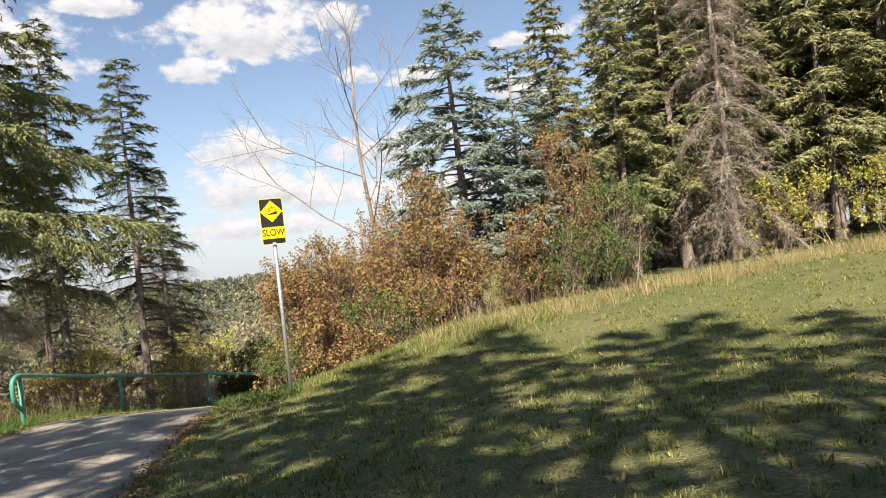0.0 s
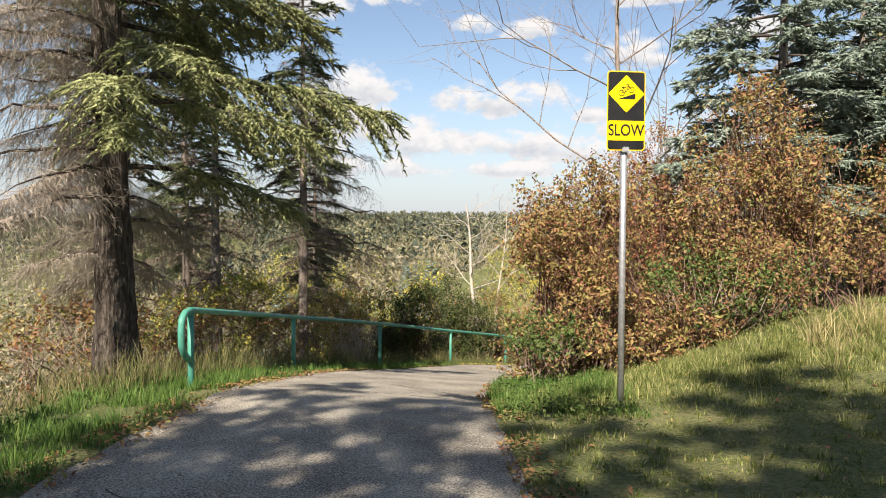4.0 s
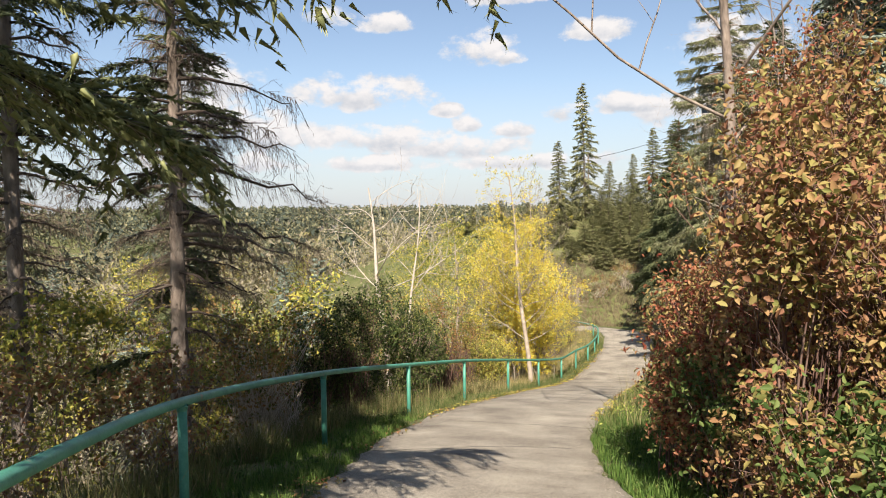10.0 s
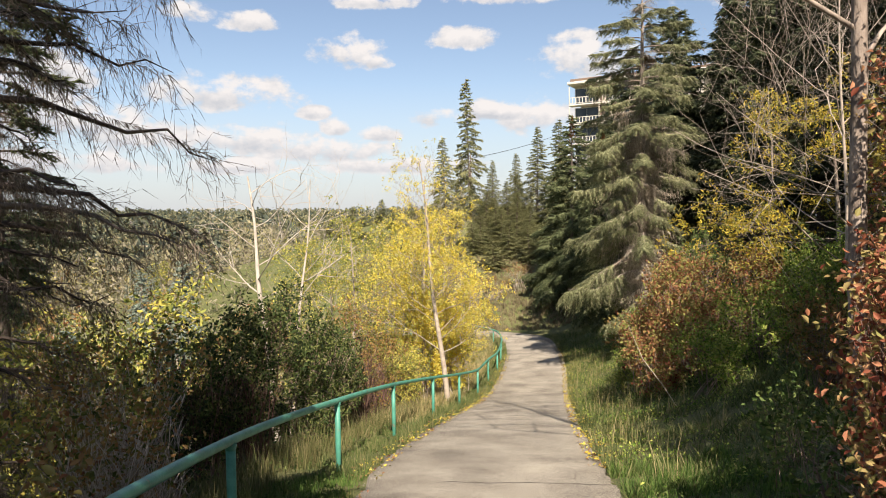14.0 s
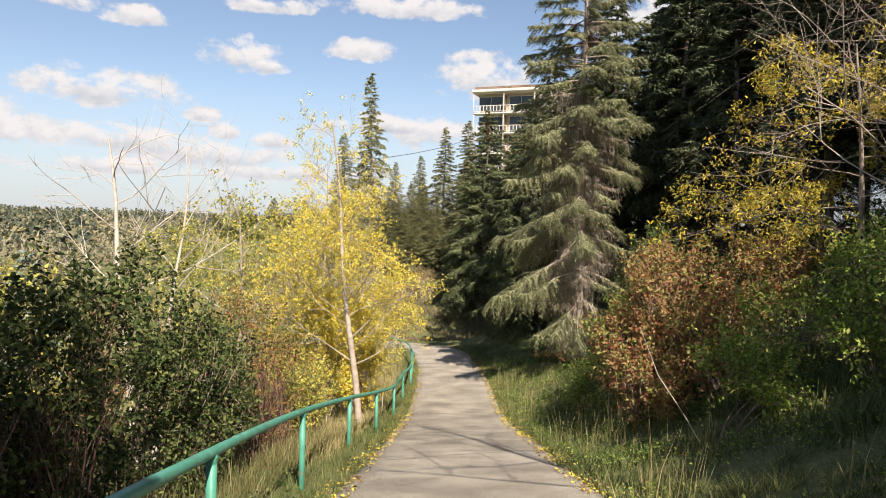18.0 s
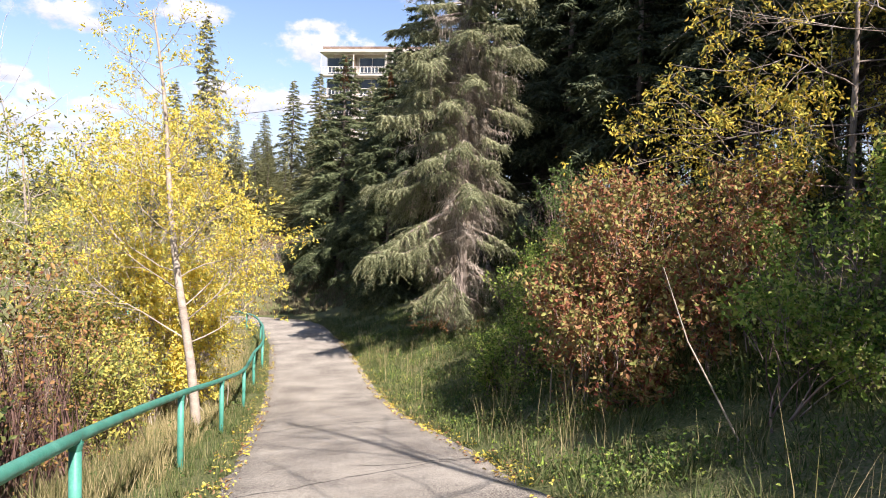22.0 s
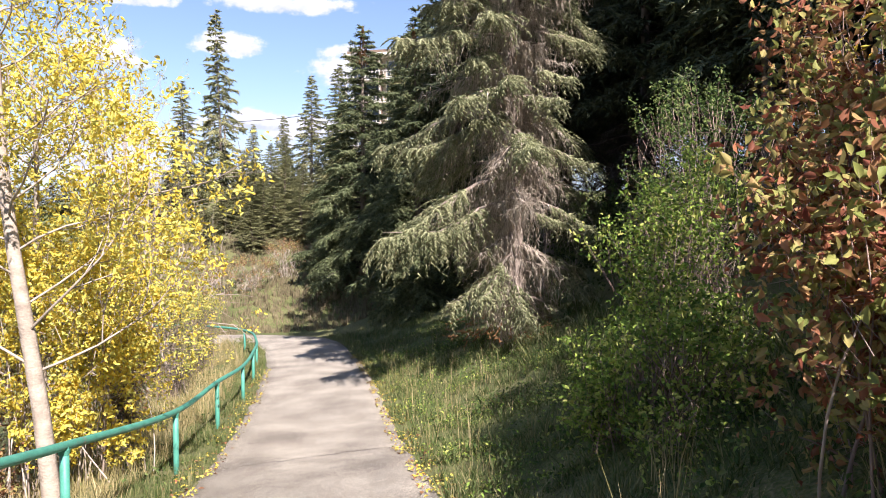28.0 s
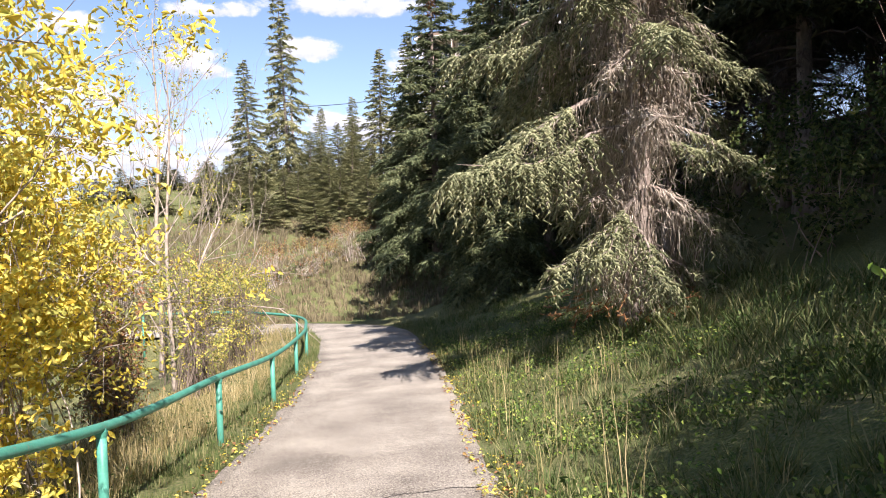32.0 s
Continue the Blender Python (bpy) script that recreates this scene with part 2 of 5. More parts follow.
M["leaf_brown"] = leaves("brown_leaves", (0.16, 0.075, 0.045), (0.30, 0.15, 0.075), (0.38, 0.23, 0.1), (0.35, 0.29, 0.1), (0.2, 0.21, 0.065), (0.35, 0.26, 0.12), (0.35, 0.15, 0.085))
M["leaf_red"] = leaves("red_leaves", (0.22, 0.06, 0.04), (0.36, 0.13, 0.07), (0.43, 0.24, 0.12), (0.41, 0.31, 0.13), (0.23, 0.23, 0.07), (0.37, 0.29, 0.12), (0.43, 0.2, 0.11), (0.28, 0.09, 0.055))
M["leaf_dogwood"] = leaves("dogwood_leaves", (0.2, 0.065, 0.04), (0.35, 0.17, 0.08), (0.42, 0.3, 0.12), (0.31, 0.31, 0.09), (0.2, 0.24, 0.06), (0.4, 0.35, 0.12), (0.44, 0.23, 0.11), (0.3, 0.1, 0.06))
M["leaf_autumn"] = leaves("autumn_leaves", (0.19, 0.085, 0.055), (0.32, 0.17, 0.09), (0.4, 0.27, 0.11), (0.37, 0.31, 0.11), (0.22, 0.23, 0.07), (0.39, 0.28, 0.12), (0.31, 0.13, 0.08))
M["leaf_mixed"] = leaves("turning_leaves", (0.08, 0.1, 0.025), (0.15, 0.17, 0.04), (0.27, 0.23, 0.065), (0.34, 0.18, 0.07), (0.42, 0.27, 0.1), (0.2, 0.08, 0.045))
M["leaf_green"] = leaves("green_leaves", (0.08, 0.14, 0.026), (0.16, 0.26, 0.042), (0.25, 0.36, 0.065), (0.38, 0.46, 0.095), (0.48, 0.48, 0.14))
M["leaf_sage"] = leaves("dull_green_leaves", (0.045, 0.08, 0.022), (0.08, 0.135, 0.036), (0.125, 0.18, 0.052), (0.2, 0.24, 0.08))
M["leaf_dark"] = leaves("dark_green_leaves", (0.022, 0.04, 0.014), (0.05, 0.078, 0.024), (0.1, 0.135, 0.04), (0.2, 0.22, 0.075))
M["leaf_yellow"] = leaves("yellow_leaves", (0.68, 0.5, 0.06), (0.78, 0.62, 0.1), (0.82, 0.73, 0.19), (0.57, 0.58, 0.14), (0.78, 0.6, 0.08), glow=0.4)
M["leaf_lime"] = leaves("yellow_green_leaves", (0.15, 0.19, 0.05), (0.3, 0.32, 0.08), (0.48, 0.44, 0.1), (0.62, 0.51, 0.12))
M["leaf_gold"] = leaves("gold_elm_leaves", (0.36, 0.25, 0.04), (0.6, 0.45, 0.06), (0.7, 0.56, 0.1), (0.42, 0.4, 0.08), (0.26, 0.27, 0.06))
# dark tones tinted bluish, painting distance haze into the far trees
M["far_wood"] = material("far_woods", [(0.2, (0.045, 0.06, 0.05)), (0.42, (0.075, 0.092, 0.066)), (0.56, (0.14, 0.148, 0.085)), (0.7, (0.26, 0.235, 0.13)), (0.85, (0.34, 0.3, 0.2))], 0.03, 0.9, island=0.45)
M["brush"] = material("valley_brush", [(0.2, (0.09, 0.1, 0.05)), (0.4, (0.19, 0.175, 0.11)), (0.55, (0.32, 0.28, 0.205)), (0.7, (0.34, 0.31, 0.11)), (0.9, (0.5, 0.41, 0.13))], 0.06, 0.9, island=0.35, translucent=0.2)
M["paint"] = material("green_rail_paint", [(0.31, (0.2, 0.19, 0.15)), (0.38, (0.055, 0.23, 0.165)), (0.6, (0.085, 0.31, 0.23)), (0.8, (0.16, 0.42, 0.33))], 6, 0.45, 0.002, 60, fine=0.3)
M["steel"] = material("galvanised_steel", [(0.3, (0.42, 0.42, 0.42)), (0.7, (0.66, 0.66, 0.66))], 20, 0.45, metal=0.75, fine=0.3)
M["black"] = material("sign_black", [(0.3, (0.01, 0.01, 0.01)), (0.7, (0.02, 0.02, 0.02))], 5, 0.4)
M["yellow"] = material("sign_yellow", [(0.3, (0.75, 0.5, 0.0)), (0.7, (0.85, 0.6, 0.01))], 4, 0.4)
M["cream"] = material("cream_stucco", [(0.3, (0.34, 0.29, 0.225)), (0.7, (0.46, 0.4, 0.32))], 0.5, 0.9, fine=0.3)
M["white"] = material("white_trim", [(0.3, (0.5, 0.46, 0.4)), (0.7, (0.64, 0.6, 0.53))], 1, 0.7)
M["brownwall"] = material("brown_panel", [(0.3, (0.13, 0.085, 0.06)), (0.7, (0.22, 0.16, 0.12))], 1, 0.8)
M["roof"] = material("roof_felt", [(0.3, (0.1, 0.09, 0.085)), (0.7, (0.2, 0.18, 0.16))], 1, 0.9)
M["glass"] = material("window_glass", [(0.3, (0.03, 0.04, 0.05)), (0.7, (0.07, 0.085, 0.1))], 0.4, 0.06)
M["wire"] = material("black_wire", [(0.3, (0.02, 0.02, 0.02)), (0.7, (0.04, 0.04, 0.04))], 3, 0.6)

# ---- plan of the ground ----
PY = [-60, 1, 5, 11.8, 16.2, 20.3, 24.4, 28.4, 32.5, 36.1, 39.6, 42.7, 45.5, 52, 60]
PZ = [0.6, -0.76, -0.87, -1.17, -1.90, -2.65, -3.28, -3.98, -4.71, -5.42, -5.95, -6.19, -6.38, -6.62, -6.75]
LY = [-60, -3, 1, 4, 6.5, 8.4, 10, 12, 15, 17, 21, 24, 26.5, 29, 32, 34.6, 39.5, 43, 47, 50.4, 54, 57.4]
LX = [30, 3.6, 1.5, 0.0, -1.3, -2.05, -2.55, -3.1, -3.9, -4.2, -4.5, -4.3, -3.95, -3.45, -2.8, -2.3, -1.3, -0.6, 0.1, 0.65, 1.0, 0.9]
RY = [-60, -3, 0.5, 2.9, 4.9, 6.8, 8.4, 10, 12, 13.5, 15.7, 19, 21.8, 24.5, 29, 34, 36.8, 41, 46, 50, 54.5, 57.4]
RX = [36, 8.2, 6.0, 4.6, 3.4, 2.4, 1.6, 0.9, 0.1, -0.45, -1.0, -1.35, -1.4, -1.1, -0.4, 0.5, 1.0, 1.8, 2.75, 3.35, 3.75, 3.5]


def prof(y):
    return np.interp(y, PY, PZ)


def smooth(a, b, x):
    t = np.clip((np.asarray(x, float) - a) / (b - a), 0, 1)
    return t * t * (3 - 2 * t)


def left_edge(y):
    return np.interp(y, LY + [60, 66, 80, 100, 133, 200, 900], LX + [-5, -9, -8, -4, 4, 14, 110])


def right_edge(y):
    return np.interp(y, RY, RX)


def height(x, y):
    """The lie of the land: the sloping path bench, the lawn above it, the bank and the valley."""
    x, y = np.asarray(x, float), np.asarray(y, float)
    p = prof(y)
    dl, dr = left_edge(y) - x, x - right_edge(y)
    plat = -0.85 + 0.055 * np.clip(x - 3, -8, 14) - 0.03 * np.clip(y - 5, -30, 8) + 0.02 * np.clip(x - 17, 0, 60)
    bank = p - 0.02 + 0.42 * np.clip(dr - 1.1, 0, None) + 0.05 * np.clip(dr, 0, 1.1)
    t = smooth(10, 17, y)
    right = (1 - t) * np.minimum(p + 0.4 * np.clip(dr, 0, None), plat) + t * np.minimum(bank, plat + 0.6)
    right = np.where(dr > 0, right, p)
    # hillside beyond the bend
    hill = prof(58) + 0.27 * np.clip(y - 59.6, 0, 26) + 0.03 * np.clip(y - 85, 0, 60)
    far = smooth(58, 62, y)
    side = (1 - far) * right + far * np.minimum(hill + 0.15 * np.clip(x - 4, 0, 20), 0.3)
    fall = 0.06 * np.clip(dl, 0, 1.5) + 0.30 * np.clip(dl - 1.5, 0, 25) + 0.18 * np.clip(dl - 26, 0, 45)
    left = np.where(y < 58, p, side) - fall * (0.35 + 0.65 * smooth(4, 14, y)) - 0.0 * dl
    z = np.where(dl > 0, left, side)
    # valley floor and the far side
    rise = -20 + 20.0 * smooth(150, 430, y - 0.25 * x)
    z = np.where((dl > 0), np.maximum(z, np.minimum(rise, 9)), z)
    z = np.where(y > 230, np.where(dl > -60, np.maximum(rise, -20), z), z)
    onpath = (dl < 0) & (dr < 0) & (y < 57.5)
    bumps = 0.05 * np.sin(x * 1.7 + 0.6 * y) * np.sin(y * 1.3 - 0.4 * x)
    return np.where(onpath, p - 0.07, z + bumps * np.clip(np.maximum(dl, dr), 0, 1))


def gz(x, y):
    return float(height(x, y))


# ---- mesh makers ----
rng = np.random.default_rng(7)


def mesh_from(name, verts, faces, mat, smooth_shade=False):
    """verts (n,3); faces: list of int arrays of one width each (triangles, quads)."""
    me = bpy.data.meshes.new(name)
    faces = [np.asarray(f, np.int32) for f in faces if len(f)]
    nv = len(verts)
    loops = np.concatenate([f.ravel() for f in faces])
    counts = np.concatenate([np.full(len(f), f.shape[1], np.int32) for f in faces])
    starts = np.concatenate([[0], np.cumsum(counts)[:-1]]).astype(np.int32)
    me.vertices.add(nv)
    me.vertices.foreach_set("co", np.asarray(verts, np.float32).ravel())
    me.loops.add(len(loops))
    me.loops.foreach_set("vertex_index", loops)
    me.polygons.add(len(counts))
    me.polygons.foreach_set("loop_start", starts)
    if smooth_shade:
        me.polygons.foreach_set("use_smooth", np.ones(len(counts), bool))
    me.update(calc_edges=True)
    me.materials.append(M[mat])
    return me


def piece(name, data, parent=None, label=""):
    ob = new(name, data)
    if parent:
        ob.parent = parent
    return tagged(ob, label) if label else ob


def part(name, bm, mat, parent=None, label=""):
    me = bpy.data.meshes.new(name)
    bm.to_mesh(me)
    bm.free()
    me.materials.append(M[mat])
    return piece(name, me, parent, label)


def thing(name, x, y, z, label, category, group="", kind=""):
    ob = new(name)
    ob.matrix_basis = pose(x, y, z)
    ob.empty_display_size = 0.2
    return tagged(ob, label, category, group, kind)


def unit(v):
    return v / (np.linalg.norm(v, axis=-1, keepdims=True) + 1e-9)


def perp(d):
    a = np.where(np.abs(d[..., 2:3]) < 0.9, np.array([0, 0, 1.0]), np.array([1.0, 0, 0]))
    return unit(np.cross(d, a))


class Soup:
    """Collects tubes, blades and leaves, to be written out as one mesh."""

    def __init__(self):
        self.v, self.t, self.q, self.n = [], [], [], 0

    def add(self, verts, tris=None, quads=None):
        verts = np.asarray(verts, float).reshape(-1, 3)
        self.v.append(verts)
        if tris is not None:
            self.t.append(np.asarray(tris).reshape(-1, 3) + self.n)
        if quads is not None:
            self.q.append(np.asarray(quads).reshape(-1, 4) + self.n)
        self.n += len(verts)

    def tube(self, pts, radii, sides=6, cap=False):
        pts, radii = np.asarray(pts, float), np.asarray(radii, float)
        d = unit(np.gradient(pts, axis=0))
        a = perp(d[:1])[0]
        k, ring = len(pts), []
        ang = np.arange(sides) * 2 * np.pi / sides
        for i in range(k):
            a = unit(a - d[i] * (a @ d[i]))
            b = np.cross(d[i], a)
            ring.append(pts[i] + radii[i] * (np.cos(ang)[:, None] * a + np.sin(ang)[:, None] * b))
        i, j = np.meshgrid(np.arange(k - 1), np.arange(sides), indexing="ij")
        i, j = i.ravel(), j.ravel()
        jn = (j + 1) % sides
        quads = np.stack([i * sides + j, i * sides + jn, (i + 1) * sides + jn, (i + 1) * sides + j], 1)
        verts = np.concatenate(ring)
        tris = None
        if cap:
            verts = np.concatenate([verts, pts[:1], pts[-1:]])
            jj = np.arange(sides)
            jm = (jj + 1) % sides
            e = (k - 1) * sides
            tris = np.concatenate([np.stack([jm, jj, np.full(sides, k * sides)], 1), np.stack([e + jj, e + jm, np.full(sides, k * sides + 1)], 1)])
        self.add(verts, tris, quads)

    def sticks(self, a, b, r):
        """Many three-sided tapering sticks from points a to points b."""
        a, b = np.asarray(a, float), np.asarray(b, float)
        n = len(a)
        if not n:
            return
        r = np.broadcast_to(np.asarray(r, float), (n,))[:, None]
        d = unit(b - a)
        u = perp(d)
        v = np.cross(d, u)
        ring = [a + r * (math.cos(k) * u + math.sin(k) * v) for k in (0, 2.094, 4.189)]
        verts = np.stack([*ring, b], 1)
        o = (np.arange(n) * 4)[:, None, None]
        self.add(verts, (np.array([[0, 1, 3], [1, 2, 3], [2, 0, 3]])[None] + o))

    def blades(self, base, tip, half):
        """Flat pointed blades: base point, tip and half width vector."""
        n = len(base)
        if n:
            self.add(np.stack([base - half, base + half, tip], 1), np.arange(3 * n).reshape(n, 3))

    def needles(self, o, d, length, nb, bl, bw, r):
        """Bottle-brush twigs: o, d (n,3), nb blades to a twig."""
        n = len(o)
        if not n:
            return
        s = (np.arange(nb)[None] + r.random((n, nb))) / nb
        pos = o[:, None] + d[:, None] * (np.asarray(length).reshape(-1, 1) * s)[..., None]
        rad = unit(r.normal(size=(n, nb, 3)))
        rad = unit(rad - d[:, None] * (rad * d[:, None]).sum(-1, keepdims=True))
        side = np.cross(d[:, None], rad)
        tip = pos + (d[:, None] * 0.75 + rad * 0.7) * (bl * (0.7 + 0.6 * r.random((n, nb))))[..., None]
        # one twig is one island: its blades share the foot points along the twig
        self.blades(pos.reshape(-1, 3), tip.reshape(-1, 3), (side * bw).reshape(-1, 3))

    def leaves(self, pos, size, r, up=0.6, out=None, shape=0.55, fold=0.25):
        """Folded pointed leaves of four triangles each, at pos, facing roughly up and out."""
        n = len(pos)
        if not n:
            return
        nrm = unit(r.normal(size=(n, 3)) * 0.75 + np.array([0, 0, up]) + (0 if out is None else 0.7 * out))
        ax = unit(np.cross(nrm, r.normal(size=(n, 3))))
        sd = np.cross(nrm, ax)
        s = (size * (0.6 + 0.8 * r.random(n)))[:, None]
        droop = -nrm * s * 0.18
        base, tip = pos - ax * s * 0.5, pos + ax * s * 0.5 + droop
        f = nrm * s * fold * 0.5
        l, rr = pos - ax * s * 0.05 + sd * s * shape * 0.5 + f, pos - ax * s * 0.05 - sd * s * shape * 0.5 + f
        l2, r2 = pos + ax * s * 0.28 + sd * s * shape * 0.33 + f * 0.5, pos + ax * s * 0.28 - sd * s * shape * 0.33 + f * 0.5
        verts = np.stack([base, l, l2, tip, r2, rr], 1)
        o = (np.arange(n) * 6)[:, None, None]
        self.add(verts, quads=np.array([[0, 1, 2, 3], [0, 3, 4, 5]])[None] + o)

    def mesh(self, name, mat, smooth_shade=False):
        return mesh_from(name, np.concatenate(self.v), [np.concatenate(x) for x in (self.t, self.q) if x], mat, smooth_shade)


# ---- ground ----


def axis_steps(lo, a, b, hi, step, grow):
    mid = list(np.arange(a, b + 1e-6, step))
    up, s = [], step
    while (up[-1] if up else b) < hi:
        s *= grow
        up.append((up[-1] if up else b) + s)
    down, s = [], step
    while (down[-1] if down else a) > lo:
        s *= grow
        down.append((down[-1] if down else a) - s)
    return np.array(down[::-1] + mid + up)


gx, gy = axis_steps(-2500, -14, 16, 2500, 0.4, 1.09), axis_steps(-700, -6, 66, 3000, 0.45, 1.07)
X, Y = np.meshgrid(gx, gy)
Z = height(X, Y)
nx, ny = len(gx), len(gy)
i, j = np.meshgrid(np.arange(ny - 1), np.arange(nx - 1), indexing="ij")
i, j = i.ravel(), j.ravel()
quads = np.stack([i * nx + j, i * nx + j + 1, (i + 1) * nx + j + 1, (i + 1) * nx + j], 1)
tagged(piece("ground", mesh_from("ground", np.stack([X, Y, Z], -1).reshape(-1, 3), [quads], "soil", True)),
       "rough turf and dry earth sloping down into a valley", "ground", kind="structure")

# asphalt path: slab with ragged edges, bending left at the foot of the hill
ys = np.concatenate([np.arange(-12, 56.01, 0.3)])
Lp = np.stack([left_edge(ys), ys], 1)
Rp = np.stack([right_edge(ys), ys], 1)
th = np.linspace(0, 1, 14)[1:]
bend_l = np.stack([1.0 - 9 * th ** 1.7, 56 + 3.2 * np.sin(th * 1.4)], 1)
bend_r = np.stack([3.7 - 11.5 * th ** 1.5, 56 + 5.6 * np.sin(th * 1.5)], 1)
Lp, Rp = np.concatenate([Lp, bend_l]), np.concatenate([Rp, bend_r])
wob = rng.normal(size=(len(Lp), 2)) * 0.035
Lp[:, 0] += wob[:, 0]
Rp[:, 0] += wob[:, 1]
S = 8
rows = []
for k in range(S + 1):
    f = k / S
    P = Lp * (1 - f) + Rp * f
    rows.append(np.column_stack([P, prof(P[:, 1]) + 0.025 * math.sin(math.pi * f)]))
top = np.stack(rows, 1)
lowL, lowR = top[:, :1] - (0.03, 0, 0.12), top[:, -1:] + (0.03, 0, -0.12)
slab = np.concatenate([lowL, top, lowR], 1)
n1, n2 = slab.shape[:2]
i, j = np.meshgrid(np.arange(n1 - 1), np.arange(n2 - 1), indexing="ij")
i, j = i.ravel(), j.ravel()
q = np.stack([i * n2 + j, i * n2 + j + 1, (i + 1) * n2 + j + 1, (i + 1) * n2 + j], 1)
tagged(piece("path", mesh_from("path", slab.reshape(-1, 3), [q], "asphalt", True)), "weathered grey asphalt path with cracks and gritty edges", "path", kind="structure")


def path_point(y, f):
    return float(left_edge(y) * (1 - f) + right_edge(y) * f)


# cracks across the asphalt
cr = Soup()
for y0, f0, f1, tilt in ((12.6, 0.1, 0.85, 0.5), (14.0, 0.55, 0.98, -0.4), (20.6, 0.02, 0.9, 0.5), (23.2, 0.3, 1.0, -0.2), (30.6, 0.02, 0.98, 0.2), (35.5, 0.03, 0.97, 0.05), (31.2, 0.5, 1.0, -0.1), (39.6, 0.05, 0.95, 0.05), (8.0, 0.15, 0.9, -0.6)):
    f = np.linspace(f0, f1, 26)
    yy = y0 + tilt * (f - 0.5) * 2 + np.cumsum(rng.normal(size=26)) * 0.025
    px = np.array([path_point(a, b) for a, b in zip(yy, f)])
    pz = prof(yy) + 0.025 * np.sin(np.pi * f) + 0.004
    wd = 0.003 + 0.006 * rng.random(26)
    a, b = np.stack([px, yy - wd, pz], 1), np.stack([px, yy + wd, pz], 1)
    k = np.arange(25)
    cr.add(np.concatenate([a, b]), quads=np.stack([k, k + 1, k + 27, k + 26], 1))
tagged(piece("path_cracks", cr.mesh("path_cracks", "crack")), "dark hairline cracks across the asphalt path", "cracks", kind="stuff")

# ---- handrail ----
POSTS = [(-3.63, 11.81, -0.29), (-4.95, 16.19, -0.95), (-5.14, 20.33, -1.61), (-4.78, 24.41, -2.32), (-4.18, 28.36, -3.01), (-3.36, 32.47, -3.79),
         (-2.52, 36.09, -4.49), (-1.69, 39.61, -5.10), (-1.03, 42.74, -5.36), (-0.38, 45.53, -5.6), (0.1, 48.5, -5.78), (0.45, 51.4, -5.9),
         (0.35, 54.6, -5.98), (-1.4, 57.0, -6.0), (-4.4, 58.2, -6.0)]
PIPE = 0.04
rail = thing("handrail", POSTS[0][0], POSTS[0][1], gz(POSTS[0][0], POSTS[0][1]), "green painted tubular steel handrail beside the path, worn and chipped", "handrail")
org = np.array(rail.matrix_basis.translation)


def spline(pts, per=10):
    pts = np.asarray(pts, float)
    p = np.concatenate([2 * pts[:1] - pts[1:2], pts, 2 * pts[-1:] - pts[-2:-1]])
    out = []
    for k in range(1, len(p) - 2):
        for t in np.linspace(0, 1, per, endpoint=False):
            a, b, c, d = p[k - 1:k + 3]
            out.append(0.5 * (2 * b + (c - a) * t + (2 * a - 5 * b + 4 * c - d) * t * t + (3 * b - a - 3 * c + d) * t ** 3))
    return np.array(out + [p[-2]])


line = spline(POSTS, 10)
back = unit(line[0] - line[3]) * np.array([1, 1, 0])
p0 = line[0]
loop = [p0 + back * 0.16 + (0, 0, -0.01), p0 + back * 0.25 + (0, 0, -0.07), p0 + back * 0.285 + (0, 0, -0.16), p0 + back * 0.285 + (0, 0, -0.32),
        p0 + back * 0.26 + (0, 0, -0.42), p0 + back * 0.17 + (0, 0, -0.52), p0 + back * 0.06 + (0, 0, -0.59)]
s = Soup()
full = np.concatenate([spline(loop[::-1], 4), line]) - org
s.tube(full, np.full(len(full), PIPE), 10, True)
piece("top_rail", s.mesh("top_rail", "paint", True), rail)
for x, y, z in POSTS:
    s = Soup()
    b = gz(x, y) - 0.3
    s.tube(np.array([(x, y, b), (x, y, (b + z) / 2), (x, y, z - 0.005)]) - org, [PIPE * 0.98] * 3, 10, True)
    piece("post", s.mesh("post", "paint", True), rail)
    s = Soup()
    s.tube(np.array([(x, y, z - 0.075), (x, y, z - 0.03)]) - org, [PIPE * 1.06, PIPE * 1.3], 10)
    piece("weld_collar", s.mesh("weld_collar", "paint", True), rail)

# ---- warning sign ----
SX, SY = 1.37, 12.48
sb = gz(SX, SY)
sign = thing("warning_sign", SX, SY, sb, "black and yellow steep hill cycle warning sign on a galvanised pole", "sign")
sign.matrix_basis = pose(SX, SY, sb, 0, 0, 26.6)
s = Soup()
s.tube([(0, 0.05, -0.3), (0, 0.05, 1.5), (0, 0.05, 3.4)], [0.034] * 3, 14, True)
piece("pole", s.mesh("pole", "steel", True), sign, "galvanised steel pole")
z0, SW, SH = 1.53 - sb, 0.41, 0.82


def plate(name, w, h, x, z, y, mat, parent, r=0.03, depth=0.003, rot=0.0, label=""):
    """Upright plate with rounded corners, centred at x, z, its front at y."""
    bm = bmesh.new()
    vs = []
    for cx, cz, a0 in ((1, 1, 0), (-1, 1, 90), (-1, -1, 180), (1, -1, 270)):
        for k in range(5):
            a = radians(a0 + 22.5 * k)
            px, pz = cx * (w / 2 - r) + r * math.cos(a), cz * (h / 2 - r) + r * math.sin(a)
            c, sn = math.cos(radians(rot)), math.sin(radians(rot))
            vs.append(bm.verts.new((x + px * c - pz * sn, y + depth, z + px * sn + pz * c)))
    f = bm.faces.new(vs)
    ex = bmesh.ops.extrude_face_region(bm, geom=[f])
    bmesh.ops.translate(bm, vec=(0, -depth, 0), verts=[v for v in ex["geom"] if isinstance(v, bmesh.types.BMVert)])
    bmesh.ops.recalc_face_normals(bm, faces=bm.faces)
    return part(name, bm, mat, parent, label)


